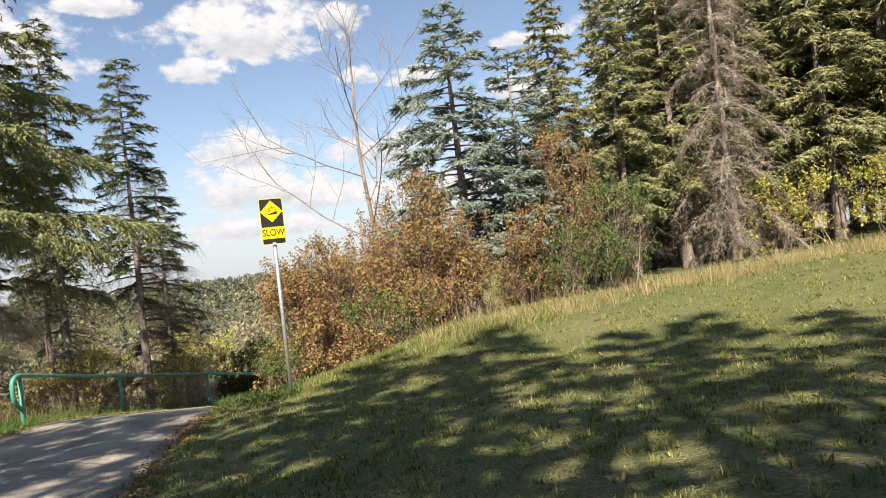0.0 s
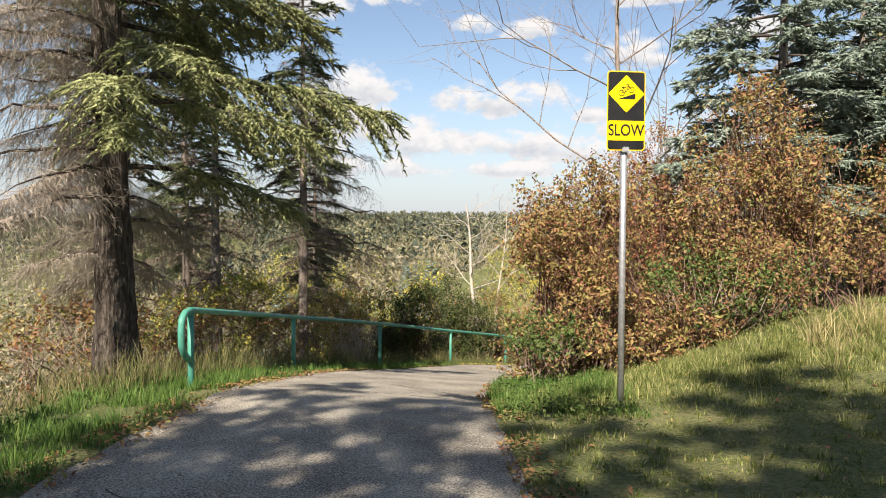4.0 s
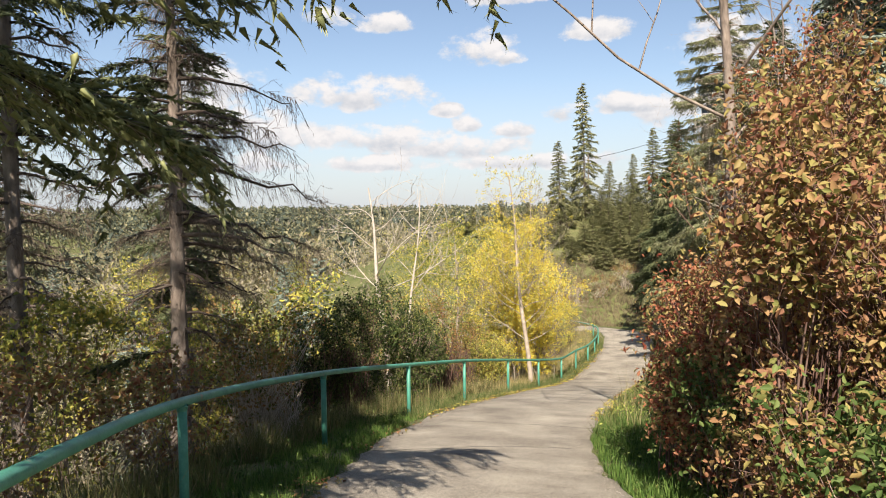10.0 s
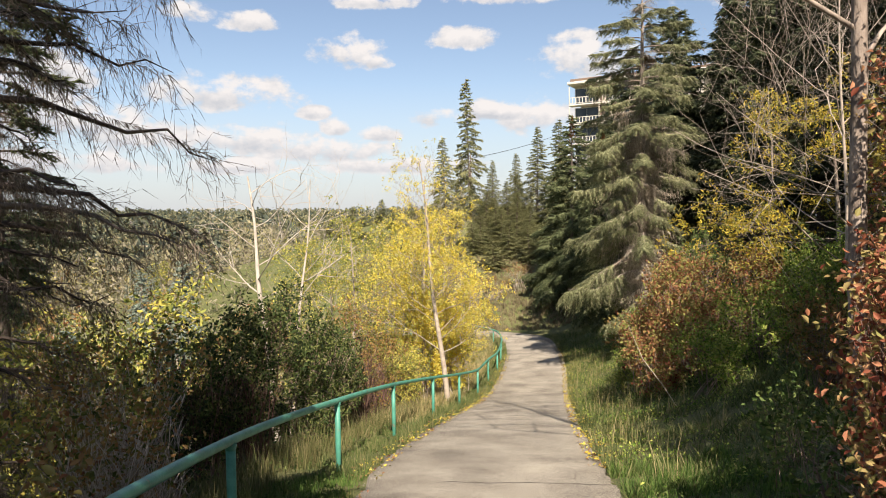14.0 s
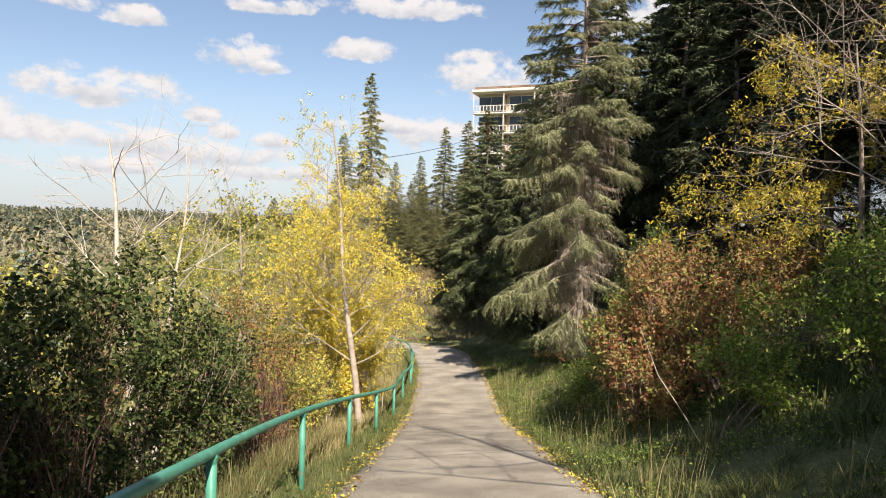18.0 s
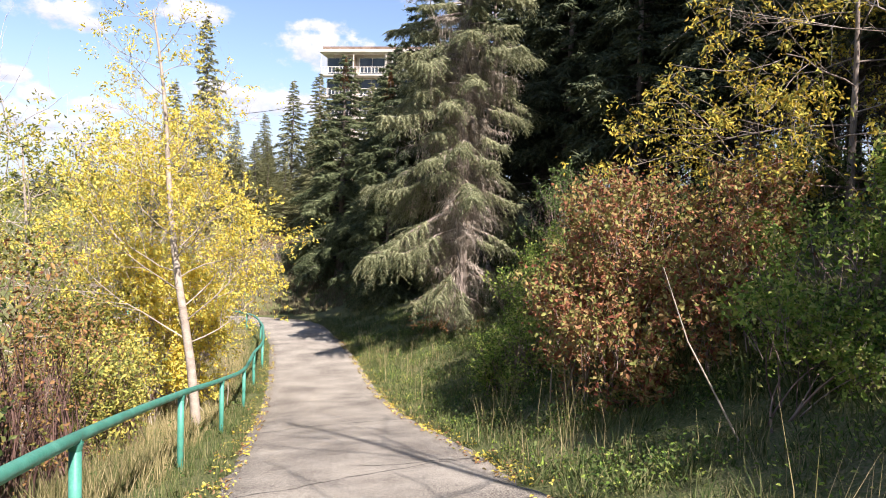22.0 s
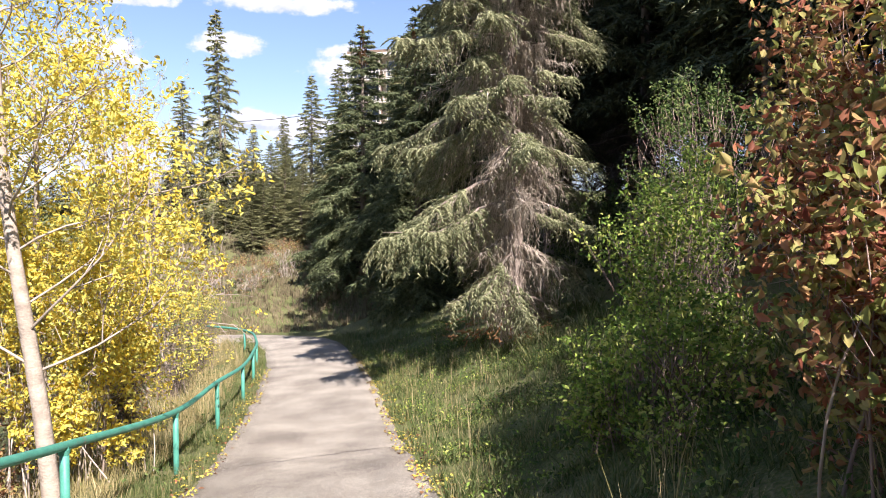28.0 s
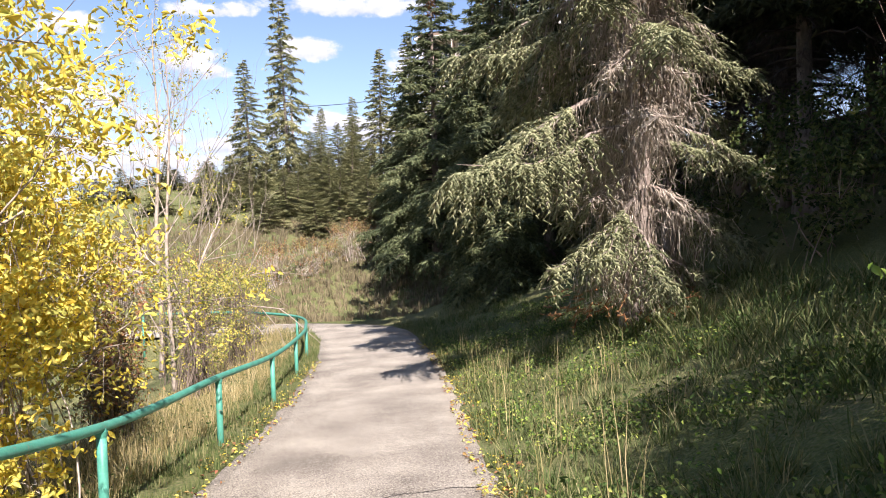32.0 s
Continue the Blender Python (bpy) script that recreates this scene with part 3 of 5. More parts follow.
zc = z0 + SH / 2
plate("border", SW, SH, 0, zc, -0.004, "yellow", sign, 0.035, 0.004)
panel = plate("panel", SW - 0.022, SH - 0.022, 0, zc, -0.007, "black", sign, 0.028, 0.003)
dz = z0 + SH - 0.235
plate("diamond", 0.275, 0.275, 0, dz, -0.010, "yellow", sign, 0.012, 0.003, 45, "yellow diamond")
tab = plate("tab", SW - 0.03, 0.205, 0, z0 + 0.205, -0.010, "yellow", sign, 0.008, 0.003, 0, "yellow tab")
fc = bpy.data.curves.new("lettering", "FONT")
fc.body, fc.size, fc.align_x, fc.align_y, fc.extrude, fc.offset = "SLOW", 0.185, "CENTER", "CENTER", 0.001, 0.002
tmp = new("tmp_text", fc)
lm = bpy.data.meshes.new_from_object(tmp.evaluated_get(bpy.context.evaluated_depsgraph_get()))
bpy.data.objects.remove(tmp)
lm.materials.clear()
lm.materials.append(M["black"])
co = np.empty(len(lm.vertices) * 3, np.float32)
lm.vertices.foreach_get("co", co)
co = co.reshape(-1, 3)
co = np.stack([co[:, 0] * 0.74, -0.0125 - co[:, 2], co[:, 1] * 0.9 + z0 + 0.205], 1)
lm.vertices.foreach_set("co", co.astype(np.float32).ravel())
lm.update()
piece("lettering", lm, sign, "black capital letters SLOW")
# cycle and wedge symbol
bm = bmesh.new()
tri = [bm.verts.new(v) for v in ((-0.085, -0.0125, dz - 0.055), (0.095, -0.0125, dz - 0.055), (0.095, -0.0125, dz + 0.005))]
bm.faces.new(tri)
part("wedge", bm, "black", sign)
s = Soup()
tilt = radians(18)


def on_slope(u, v):
    return (u * math.cos(tilt) - v * math.sin(tilt), -0.0135, dz + 0.02 + u * math.sin(tilt) + v * math.cos(tilt))


for cx in (-0.055, 0.055):
    ring = [on_slope(cx + 0.03 * math.cos(a), 0.005 + 0.03 * math.sin(a)) for a in np.linspace(0, 2 * math.pi, 15)]
    s.tube(ring, [0.0028] * 15, 4)
for a, b in (((-0.055, 0.005), (-0.02, 0.05)), ((-0.055, 0.005), (0.0, 0.005)), ((0, 0.005), (-0.024, 0.055)), ((0, 0.005), (0.04, 0.05)), ((-0.02, 0.048), (0.04, 0.05)), ((0.055, 0.005), (0.036, 0.068)), ((0.02, 0.07), (0.044, 0.068)), ((-0.036, 0.058), (-0.012, 0.058))):
    s.tube([on_slope(*a), on_slope(*b)], [0.0028] * 2, 4)
piece("cycle_symbol", s.mesh("cycle_symbol", "black"), sign)
bm = bmesh.new()
bmesh.ops.create_cube(bm, size=1, matrix=Matrix.LocRotScale((0, 0.03, z0 + 0.01), None, (0.075, 0.09, 0.06)))
bmesh.ops.bevel(bm, geom=bm.edges[:], offset=0.008, segments=2, affect="EDGES")
part("bracket", bm, "steel", sign)

# ---- trees ----


def trunk_line(H, r, lean=0.02, wob=0.02, n=14):
    h = np.linspace(-0.4, H, n)
    k = np.clip(h / H, 0, 1)
    ph = r.random(4) * 6
    x = lean * h * math.cos(ph[2]) + wob * H * 0.2 * np.sin(k * 3 + ph[0]) * k
    y = lean * h * math.sin(ph[2]) + wob * H * 0.2 * np.sin(k * 2.4 + ph[1]) * k
    return np.stack([x, y, h], 1)


def conifer(name, H, R, seed, mat, bark="bark", trunk=0.15, base=0.08, whorls=5.0, power=0.7, rise=0.12, droop=0.5, tipup=0.2, hang=0.5, gap=0.05, spacing=0.12, blet=0.34,
            finger=0.14, fr=0.013, fstep=0.065, bare_in=0.3, fuzz=3, tone="twig_dark", mood=None, limb_parts=False, curtain=0.0, twig_r=0.005, twigs=40, skirt=0, cones=0, rusty=0.0):
    """A spruce at the origin: boughs carry drooping branchlets, and these the needled twigs. mood(share of the height, angle, rng) gives
    (state, length factor) of a bough; curtain: dead strands hanging from the inner boughs."""
    r = np.random.default_rng(seed)
    tree = new(name)
    ln = trunk_line(H, r)
    rad = trunk * np.clip(1 - np.linspace(-0.03, 1, len(ln)), 0.03, 1.2) ** 0.85
    rad[:2] *= (1.5, 1.12)
    s = Soup()
    zz = np.concatenate([np.linspace(-0.4, 5.0, 46), np.linspace(5.4, H, 14)]) if limb_parts else np.linspace(-0.4, H, 18)
    sides = 26 if limb_parts else 10
    core = np.stack([np.interp(zz, ln[:, 2], ln[:, c]) for c in range(3)], 1)
    s.tube(core, np.interp(zz, ln[:, 2], rad), sides)
    vv = s.v[0].reshape(len(zz), sides, 3)
    ph = np.cumsum(r.normal(size=(len(zz), sides)) * 0.25, 0) + np.arange(sides) * 2.1
    s.v[0] = (vv + (vv - core[:, None]) * (0.12 * np.sin(ph) + r.normal(size=ph.shape) * 0.05)[..., None]).reshape(-1, 3)
    piece("trunk", s.mesh("trunk", bark, not limb_parts), tree)
    limbs, crown, bare, rust = Soup(), Soup(), Soup(), Soup()
    up = np.array([0, 0, 1.0])
    n_b = int(H * whorls)
    for k in range(n_b):
        f = base + (0.985 - base) * (k + r.random()) / n_b
        a = k * 2.4 + r.random() * 0.9
        state, factor = mood(f, a, r) if mood else ("live", 1.0)
        if state == "none" or r.random() < gap:
            continue
        L = factor * R * max(0.04, 1 - f) ** power * (0.7 + 0.5 * r.random())
        c = np.array([np.interp(f * H, ln[:, 2], ln[:, 0]), np.interp(f * H, ln[:, 2], ln[:, 1]), f * H])
        o = np.array([math.cos(a), math.sin(a), 0.0])
        side = np.array([-o[1], o[0], 0.0])
        sag = droop * (0.3 + 0.9 * (1 - f)) * (0.75 + 0.5 * r.random())
        lift = rise + 0.5 * max(0.0, f - 0.7)
        sway = r.normal() * 0.1

        def at(t):
            t = np.asarray(t, float)[..., None]
            return c + o * L * t * (1 - 0.12 * sag * t) + side * (sway * L * t * t) + up * L * (lift * t - sag * t * t + tipup * sag * t ** 4)

        def strands(many):
            n = int(20 * L * many)
            if not n:
                return
            t = 0.06 + 0.6 * r.random(n) ** 1.3
            p = at(t) + side * (r.uniform(-1, 1, n) * 0.22)[:, None]
            d = unit(-up + o * 0.3 + r.normal(size=(n, 3)) * 0.25)
            h_ = (0.3 + 0.85 * r.random((n, 1)))
            m_ = p + d * h_ * 0.5
            e = m_ + unit(-up + r.normal(size=(n, 3)) * 0.22) * h_ * 0.7
            bare.sticks(p, m_ + (m_ - p) * 0.1, twig_r * 1.5)
            bare.sticks(m_, e, twig_r * 1.1)
            q = r.integers(0, n, n * 3)
            p2 = m_[q] + (e[q] - m_[q]) * r.random((len(q), 1))
            bare.sticks(p2, p2 + unit(-up + r.normal(size=(len(q), 3)) * 0.6) * 0.2, twig_r * 0.75)

        if curtain and f < 0.62:
            strands(curtain * (2.2 if state == "dead" else 0.8))
        lb = Soup() if limb_parts else limbs
        tt = np.linspace(0, 1, 8)
        lb.tube(at(tt) + r.normal(size=(8, 3)) * (0.015 * L * tt[:, None] * (2.5 if state == "dead" else 1.0)), np.linspace(0.011 + 0.0125 * L, 0.004, 8), 5 if limb_parts else 4)
        if limb_parts:
            piece("limb", lb.mesh("limb", bark), tree)
        if state == "dead":
            n = int(twigs * L)
            t = 0.12 + 0.88 * r.random(n)
            p = at(t)
            sg = np.where(r.random(n) < 0.5, -1.0, 1.0)[:, None]
            d = unit(o * 0.45 + side * sg * (0.2 + 0.8 * r.random((n, 1))) - up * (0.1 + 1.1 * r.random((n, 1))) + r.normal(size=(n, 3)) * 0.3)
            m = p + d * (0.12 + 0.3 * r.random((n, 1)) * min(1.3, 0.4 + 0.4 * L))
            e = m + unit(d - up * 0.7 + r.normal(size=(n, 3)) * 0.35) * (0.1 + 0.28 * r.random((n, 1)))
            bare.sticks(p, m + (m - p) * 0.1, twig_r)
            bare.sticks(m, e, twig_r * 0.75)
            q = r.integers(0, n, n * 4)
            w_ = r.random((len(q), 1))
            p2 = np.where(r.random((len(q), 1)) < 0.5, p[q] + (m[q] - p[q]) * w_, m[q] + (e[q] - m[q]) * w_)
            bare.sticks(p2, p2 + unit(d[q] - up * 0.3 + r.normal(size=(len(q), 3)) * 0.6) * (0.07 + 0.14 * r.random((len(q), 1))), twig_r * 0.6)
            continue
        n = max(6, int(2 * L * (1 - bare_in) / spacing))
        t = bare_in + (1 - bare_in) * (np.arange(n) + r.random(n)) / n
        sg = np.where(np.arange(n) % 2 == 0, -1.0, 1.0)
        l = (0.1 + L * blet * np.clip(1.08 - t, 0, 1) ** 0.6 * np.clip((t - bare_in) * 5 + 0.3, 0, 1)) * (0.5 + 0.8 * r.random(n))
        d0 = unit(o * 0.7 + side * (sg * (0.75 - 0.5 * np.clip(t - 0.8, 0, 1) * 4))[:, None] + r.normal(size=(n, 3)) * 0.3)
        m = max(4, int(l.mean() * 1.25 / fstep))
        sj = (np.arange(m)[None] + r.random((n, m))) / m
        hg = (hang * (0.4 + 0.9 * (1 - f)) * (0.7 + 0.6 * r.random(n)))[:, None]
        B = at(t)
        pos = B[:, None] + d0[:, None] * (l[:, None] * sj)[..., None] - up * (hg * l[:, None] * sj ** 1.6)[..., None]
        ax = unit(d0[:, None] - up * (1.6 * hg * sj ** 0.6)[..., None])
        pv = unit(np.cross(ax, up) + 1e-3)
        s2 = np.where((np.arange(m)[None] + np.arange(n)[:, None]) % 2 == 0, -1.0, 1.0)
        fd = unit(ax * 0.8 + pv * (s2 * 0.65)[..., None] - up * (0.25 * hang * r.random((n, m)))[..., None] + r.normal(size=(n, m, 3)) * 0.16).reshape(-1, 3)
        fp = pos.reshape(-1, 3)
        fl = (finger * (0.6 + 0.7 * r.random((n, m))) * (1.15 - 0.4 * sj)).reshape(-1, 1)
        tuft_ = rust if rusty and f > 0.2 and r.random() < rusty else crown
        tuft_.sticks(fp - fd * 0.02, fp + fd * fl, fr * (0.8 + 0.5 * r.random(len(fp))))
        bare.sticks(B, pos[:, -1], 0.004)
        if fuzz:
            q = np.repeat(np.arange(len(fp)), fuzz)
            w_ = r.random((len(q), 1))
            bs = fp[q] + fd[q] * fl[q] * w_
            rd = unit(r.normal(size=(len(q), 3)))
            tuft_.blades(bs, bs + (fd[q] * 0.8 + rd * 0.75) * fr * 2.6, np.cross(fd[q], rd) * fr * 0.45)
    if cones:
        h_ = H * (0.84 + 0.15 * r.random(cones))
        a_ = r.random(cones) * 6.283
        ro = (1 - h_ / H) * R * 0.75 * r.random(cones) ** 0.5
        p = np.stack([np.interp(h_, ln[:, 2], ln[:, 0]) + ro * np.cos(a_), np.interp(h_, ln[:, 2], ln[:, 1]) + ro * np.sin(a_), h_], 1)
        rust.sticks(p, p - up * 0.16 + r.normal(size=p.shape) * 0.02, 0.035)
    if skirt:
        a_ = r.random(skirt) * 6.283
        ro = 0.7 + 0.9 * r.random(skirt)
        p = np.stack([ro * np.cos(a_), ro * np.sin(a_), 0.1 + 0.5 * r.random(skirt)], 1)
        d = unit(np.stack([np.cos(a_), np.sin(a_), -0.3 + 0 * a_], 1) + r.normal(size=p.shape) * 0.35)
        rust.sticks(p, p + d * 0.2, fr)
        q = np.repeat(np.arange(skirt), 5)
        bs = p[q] + d[q] * 0.2 * r.random((len(q), 1))
        rust.sticks(bs, bs + unit(d[q] + r.normal(size=(len(q), 3)) * 0.6) * 0.09, fr * 0.6)
    if limbs.n:
        tagged(piece("bough_whorl", limbs.mesh("bough_whorl", "twig_dark"), tree), kind="stuff")
    if crown.n:
        piece("crown", crown.mesh("crown", mat), tree)
    if bare.n:
        tagged(piece("twig_mass", bare.mesh("twig_mass", tone), tree), kind="stuff")
    if rust.n:
        piece("rusty_spray", rust.mesh("rusty_spray", "needle_rust"), tree)
    return tree


def put(tree, x, y, label, z=None, turn=0.0, scale=1.0, group=""):
    tree.matrix_basis = pose(x, y, gz(x, y) if z is None else z, 0, 0, turn) @ Matrix.Scale(scale, 4)
    return tagged(tree, label, "tree", group)


def again(tree, x, y, turn=0.0, scale=1.0, label=""):
    c = copy_thing(tree, pose(x, y, gz(x, y), 0, 0, turn))
    c.scale = (scale, scale, scale)
    return tagged(c, label) if label else c


def grow(soup, start, d, length, radius, r, levels, spread=0.7, up=0.25, kids=4, ends=None, sides=6, wob=0.12, fine=None):
    """A limb with its branches; ends collects the twig ends as (point, direction)."""
    n = 5
    pts, dd = [np.array(start, float)], unit(np.array(d, float))
    for _ in range(n):
        dd = unit(dd + r.normal(size=3) * wob + np.array([0, 0, up]) * 0.12)
        pts.append(pts[-1] + dd * length / n)
    pts = np.array(pts)
    soup.tube(pts, np.linspace(radius, radius * (0.5 if levels else 0.25), n + 1), sides)
    if ends is not None and levels <= 1:
        ends.extend((p, dd) for p in pts[2:])
    if levels:
        for k in range(kids):
            t = 0.3 + 0.7 * (k + r.random()) / kids
            p = np.array([np.interp(t * n, np.arange(n + 1), pts[:, c]) for c in range(3)])
            side = r.normal(size=3)
            side = unit(side - dd * (side @ dd))
            nd = unit(dd * (1 - spread * 0.5) + side * spread + np.array([0, 0, up]) * 0.4)
            grow(fine or soup, p, nd, length * (0.45 + 0.3 * r.random()), radius * 0.5, r, levels - 1, spread, up, kids, ends, max(3, sides - 1), wob)


def deciduous(name, H, seed, trunk_r, mat, nleaf, leaf, bark="bark_pale", lean=(0, 0), start=0.2, reach=0.36, kids=4, levels=2, limbs=16, up=0.3, near=0.3, top_thin=0.5, spread=0.7, clump=1.5, limb_r=0.27, shape=0.45):
    r = np.random.default_rng(seed)
    tree = new(name)
    n = 12
    h = np.linspace(-0.3, H, n)
    ln = np.stack([lean[0] * h + 0.05 * np.sin(h * 1.1 + seed), lean[1] * h + 0.05 * np.cos(h * 0.9 + seed), h], 1)
    s = Soup()
    s.tube(ln, np.linspace(trunk_r, trunk_r * 0.18, n), 9)
    piece("trunk", s.mesh("trunk", bark, True), tree)
    ends, fine = [], Soup()
    for k in range(limbs):
        s = Soup()
        f = start + (0.97 - start) * (k + r.random()) / limbs
        p = np.array([np.interp(f * H, ln[:, 2], ln[:, c]) for c in range(3)])
        a = k * 2.4 + r.random()
        L = H * reach * (1.15 - 0.75 * f) * (0.7 + 0.6 * r.random())
        grow(s, p, (math.cos(a), math.sin(a), 0.15 + up), L, trunk_r * limb_r * (1.1 - 0.7 * f), r, levels, spread, up, kids, ends, 5, fine=fine)
        piece("limb", s.mesh("limb", bark), tree)
    tagged(piece("twig_mass", fine.mesh("twig_mass", bark), tree), kind="stuff")
    if nleaf:
        P = np.array([e[0] for e in ends])
        keep = r.random(len(P)) > top_thin * np.clip((P[:, 2] / H - 0.45) * 2, 0, 1)
        P = P[keep]
        # leaves hang in clusters about the twig ends, some sprays full, some bare
        wgt = r.random(len(P)) ** clump
        per = 9
        cen = P[r.choice(len(P), nleaf // per, p=wgt / wgt.sum())]
        cen = cen + r.normal(size=cen.shape) * near * np.array([1, 1, 0.75])
        pos = np.repeat(cen, per, 0) + (r.normal(size=(len(cen) * per, 3)) + (0, 0, -0.5)) * leaf * 0.8
        s = Soup()
        s.leaves(pos, leaf, r, up=0.3, shape=shape)
        piece("crown", s.mesh("crown", mat), tree)
    return tree


def shrub(name, lumps, seed, mat, nleaf, leaf, label, stems=60, stem_mat="stem", base=None, shell=0.55, cluster=9, spread=0.14, top_bare=0.0, group="", shoots=34, stem_r=0.012, up=0.35):
    """Shrub of stems and leaves; lumps are (x, y, z above ground, rx, ry, rz) in the world."""
    r = np.random.default_rng(seed)
    lumps = np.array(lumps, float)
    cx, cy = lumps[:, 0].mean(), lumps[:, 1].mean()
    z0 = gz(cx, cy)
    ob = thing(name, cx, cy, z0, label, "shrub", group)
    vol = (lumps[:, 3] * lumps[:, 4] * lumps[:, 5]) ** 0.67
    nt_ = max(8, nleaf // cluster)
    which = r.choice(len(lumps), nt_, p=vol / vol.sum())
    # every lump is a cluster of smaller, uneven ones
    sub = 9
    sd_ = unit(r.normal(size=(len(lumps), sub, 3)) + np.array([0, 0, 0.15])) * r.uniform(0.35, 0.8, (len(lumps), sub, 1))
    sr_ = r.uniform(0.22, 0.46, (len(lumps), sub))
    ws = r.integers(0, sub, nt_)
    d = unit(r.normal(size=(nt_, 3)))
    rad = shell + (1.12 - shell) * r.random(nt_) ** 0.7
    gl = np.array([gz(a, b) for a, b in lumps[:, :2]])
    c = np.stack([lumps[:, 0] - cx, lumps[:, 1] - cy, lumps[:, 2] + gl - z0], 1)
    tw = c[which] + (sd_[which, ws] + d * (rad * sr_[which, ws])[:, None]) * lumps[which, 3:6]
    # upright shoots break the outline
    ns = max(3, int(shoots * len(lumps)))
    ks = r.integers(0, len(lumps), ns)
    az_ = r.random(ns) * 6.283
    ro = np.sqrt(r.random(ns)) * 0.85
    sb_ = c[ks] + np.stack([np.cos(az_) * ro, np.sin(az_) * ro, 0.75 * np.sqrt(1 - ro ** 2) + 0.1], 1) * lumps[ks, 3:6]
    sdir = unit(np.stack([np.cos(az_) * ro * 0.6, np.sin(az_) * ro * 0.6, np.ones(ns)], 1) + r.normal(size=(ns, 3)) * 0.2)
    sl = r.uniform(0.2, 0.6, ns)
    m_ = 7
    tt_ = np.linspace(0.1, 1.0, m_)
    shoot_tw = (sb_[:, None] + sdir[:, None] * (sl[:, None] * tt_)[..., None]).reshape(-1, 3)
    ground = height(tw[:, 0] + cx, tw[:, 1] + cy) - z0
    ok = tw[:, 2] > ground + 0.05
    tw, d, which = tw[ok], d[ok], which[ok]
    st = Soup()
    st.sticks(sb_ - sdir * 0.3, sb_ + sdir * sl[:, None], 0.006)
    for k in range(stems):
        ke = r.integers(len(tw))
        e, kk = tw[ke], which[ke]
        b = np.array([c[kk, 0] + r.normal() * 0.25 * lumps[kk, 3], c[kk, 1] + r.normal() * 0.25 * lumps[kk, 4], 0])
        b[2] = gz(b[0] + cx, b[1] + cy) - z0 - 0.08
        e = e * 0.75 + 0.25 * np.array([b[0], b[1], e[2]])
        t = np.linspace(0, 1, 6)[:, None]
        mid = (b + e) / 2 + np.array([0, 0, 0.18 * np.linalg.norm(e - b)]) + r.normal(size=3) * 0.12
        pts = b * (1 - t) ** 2 + 2 * mid * t * (1 - t) + e * t * t
        st.tube(pts, np.linspace(stem_r * (0.7 + 0.8 * r.random()), 0.003, 6), 4)
    tips = tw[r.integers(0, len(tw), stems * 5)]
    st.sticks(tips - unit(tips - np.array([0, 0, -0.5])) * 0.35 + r.normal(size=tips.shape) * 0.06, tips + r.normal(size=tips.shape) * 0.08 + (0, 0, 0.08), 0.004)
    tagged(piece("stem_tangle", st.mesh("stem_tangle", stem_mat), ob), kind="stuff")
    if nleaf:
        # leaves sit along short sprays, in drifts with gaps between them
        w3 = tw + np.array([cx, cy, 0])
        drift = np.sin(3.3 * w3[:, 0] + 1.3 * w3[:, 2] + seed) + np.sin(3.9 * w3[:, 1] - 1.9 * w3[:, 2]) + np.sin(4.6 * w3[:, 2] + 2.2 * w3[:, 0] - w3[:, 1])
        ok = r.random(len(tw)) < np.clip(0.75 + 0.5 * drift, 0.12, 1.0)
        tw, d = tw[ok], d[ok]
        n = len(tw) * cluster
        idx = np.repeat(np.arange(len(tw)), cluster)
        sdr = unit(d * 0.6 + np.array([0, 0, 0.45]) + r.normal(size=d.shape) * 0.55)
        along = np.tile((np.arange(cluster) + 0.5) / cluster, len(tw))[:, None] * (2.0 * spread)
        across = unit(np.cross(sdr[idx], r.normal(size=(n, 3))))
        pos = tw[idx] + sdr[idx] * along + across * (0.55 * leaf) + r.normal(size=(n, 3)) * 0.16 * spread
        st2 = Soup()
        st2.sticks(tw - sdr * 0.1, tw + sdr * 2.0 * spread, 0.003)
        tagged(piece("spray_tangle", st2.mesh("spray_tangle", stem_mat), ob), kind="stuff")
        s = Soup()
        s.leaves(pos, leaf, r, up=up, out=d[idx])
        sp = np.repeat(shoot_tw, 4, 0) + r.normal(size=(len(shoot_tw) * 4, 3)) * 0.05
        s.leaves(sp, leaf, r, up=0.2)
        piece("foliage", s.mesh("foliage", mat), ob)
    return ob

# ---- spruces beside the handrail ----
def old_spruce_mood(f, a, r):
    toward = math.cos(a - 0.35)
    if f < 0.09:
        return ("none", 0)
    if f < 0.17:
        return ("dead", 0.5 + 0.2 * r.random()) if toward < 0.6 and r.random() < 0.6 else ("none", 0)
    if f < 0.62:
        if toward > 0.3:
            far = 1.15 if toward > 0.35 and 0.27 < f < 0.46 else 1.0
            return ("live", far * r.uniform(0.5, 1.1)) if r.random() < (0.4 if f < 0.24 else 0.92) else ("none", 0)
        return ("dead", 0.78 if abs(a % 6.283 - 4.8) < 0.8 else 0.62)
    return ("live", 0.8) if r.random() < 0.45 else ("dead", 0.55)


def path_spruce_mood(f, a, r):
    """Long bare boughs reach over the handrail."""
    if 0.27 < f < 0.5 and math.cos(a + 0.7) > 0.55:
        return ("dead", r.uniform(0.9, 1.65)) if r.random() < 0.65 else ("none", 0)
    return thin_spruce_mood(f, a, r)


def thin_spruce_mood(f, a, r):
    k = r.random()
    if f < 0.36:
        return ("none", 0) if k < 0.5 else ("dead", 0.75) if k < 0.93 else ("live", 0.6)
    if f < 0.66:
        return ("none", 0) if k < 0.2 else ("dead", 0.95) if k < 0.65 else ("live", 0.85)
    return ("live", 1.0) if k < 0.85 else ("dead", 0.8)


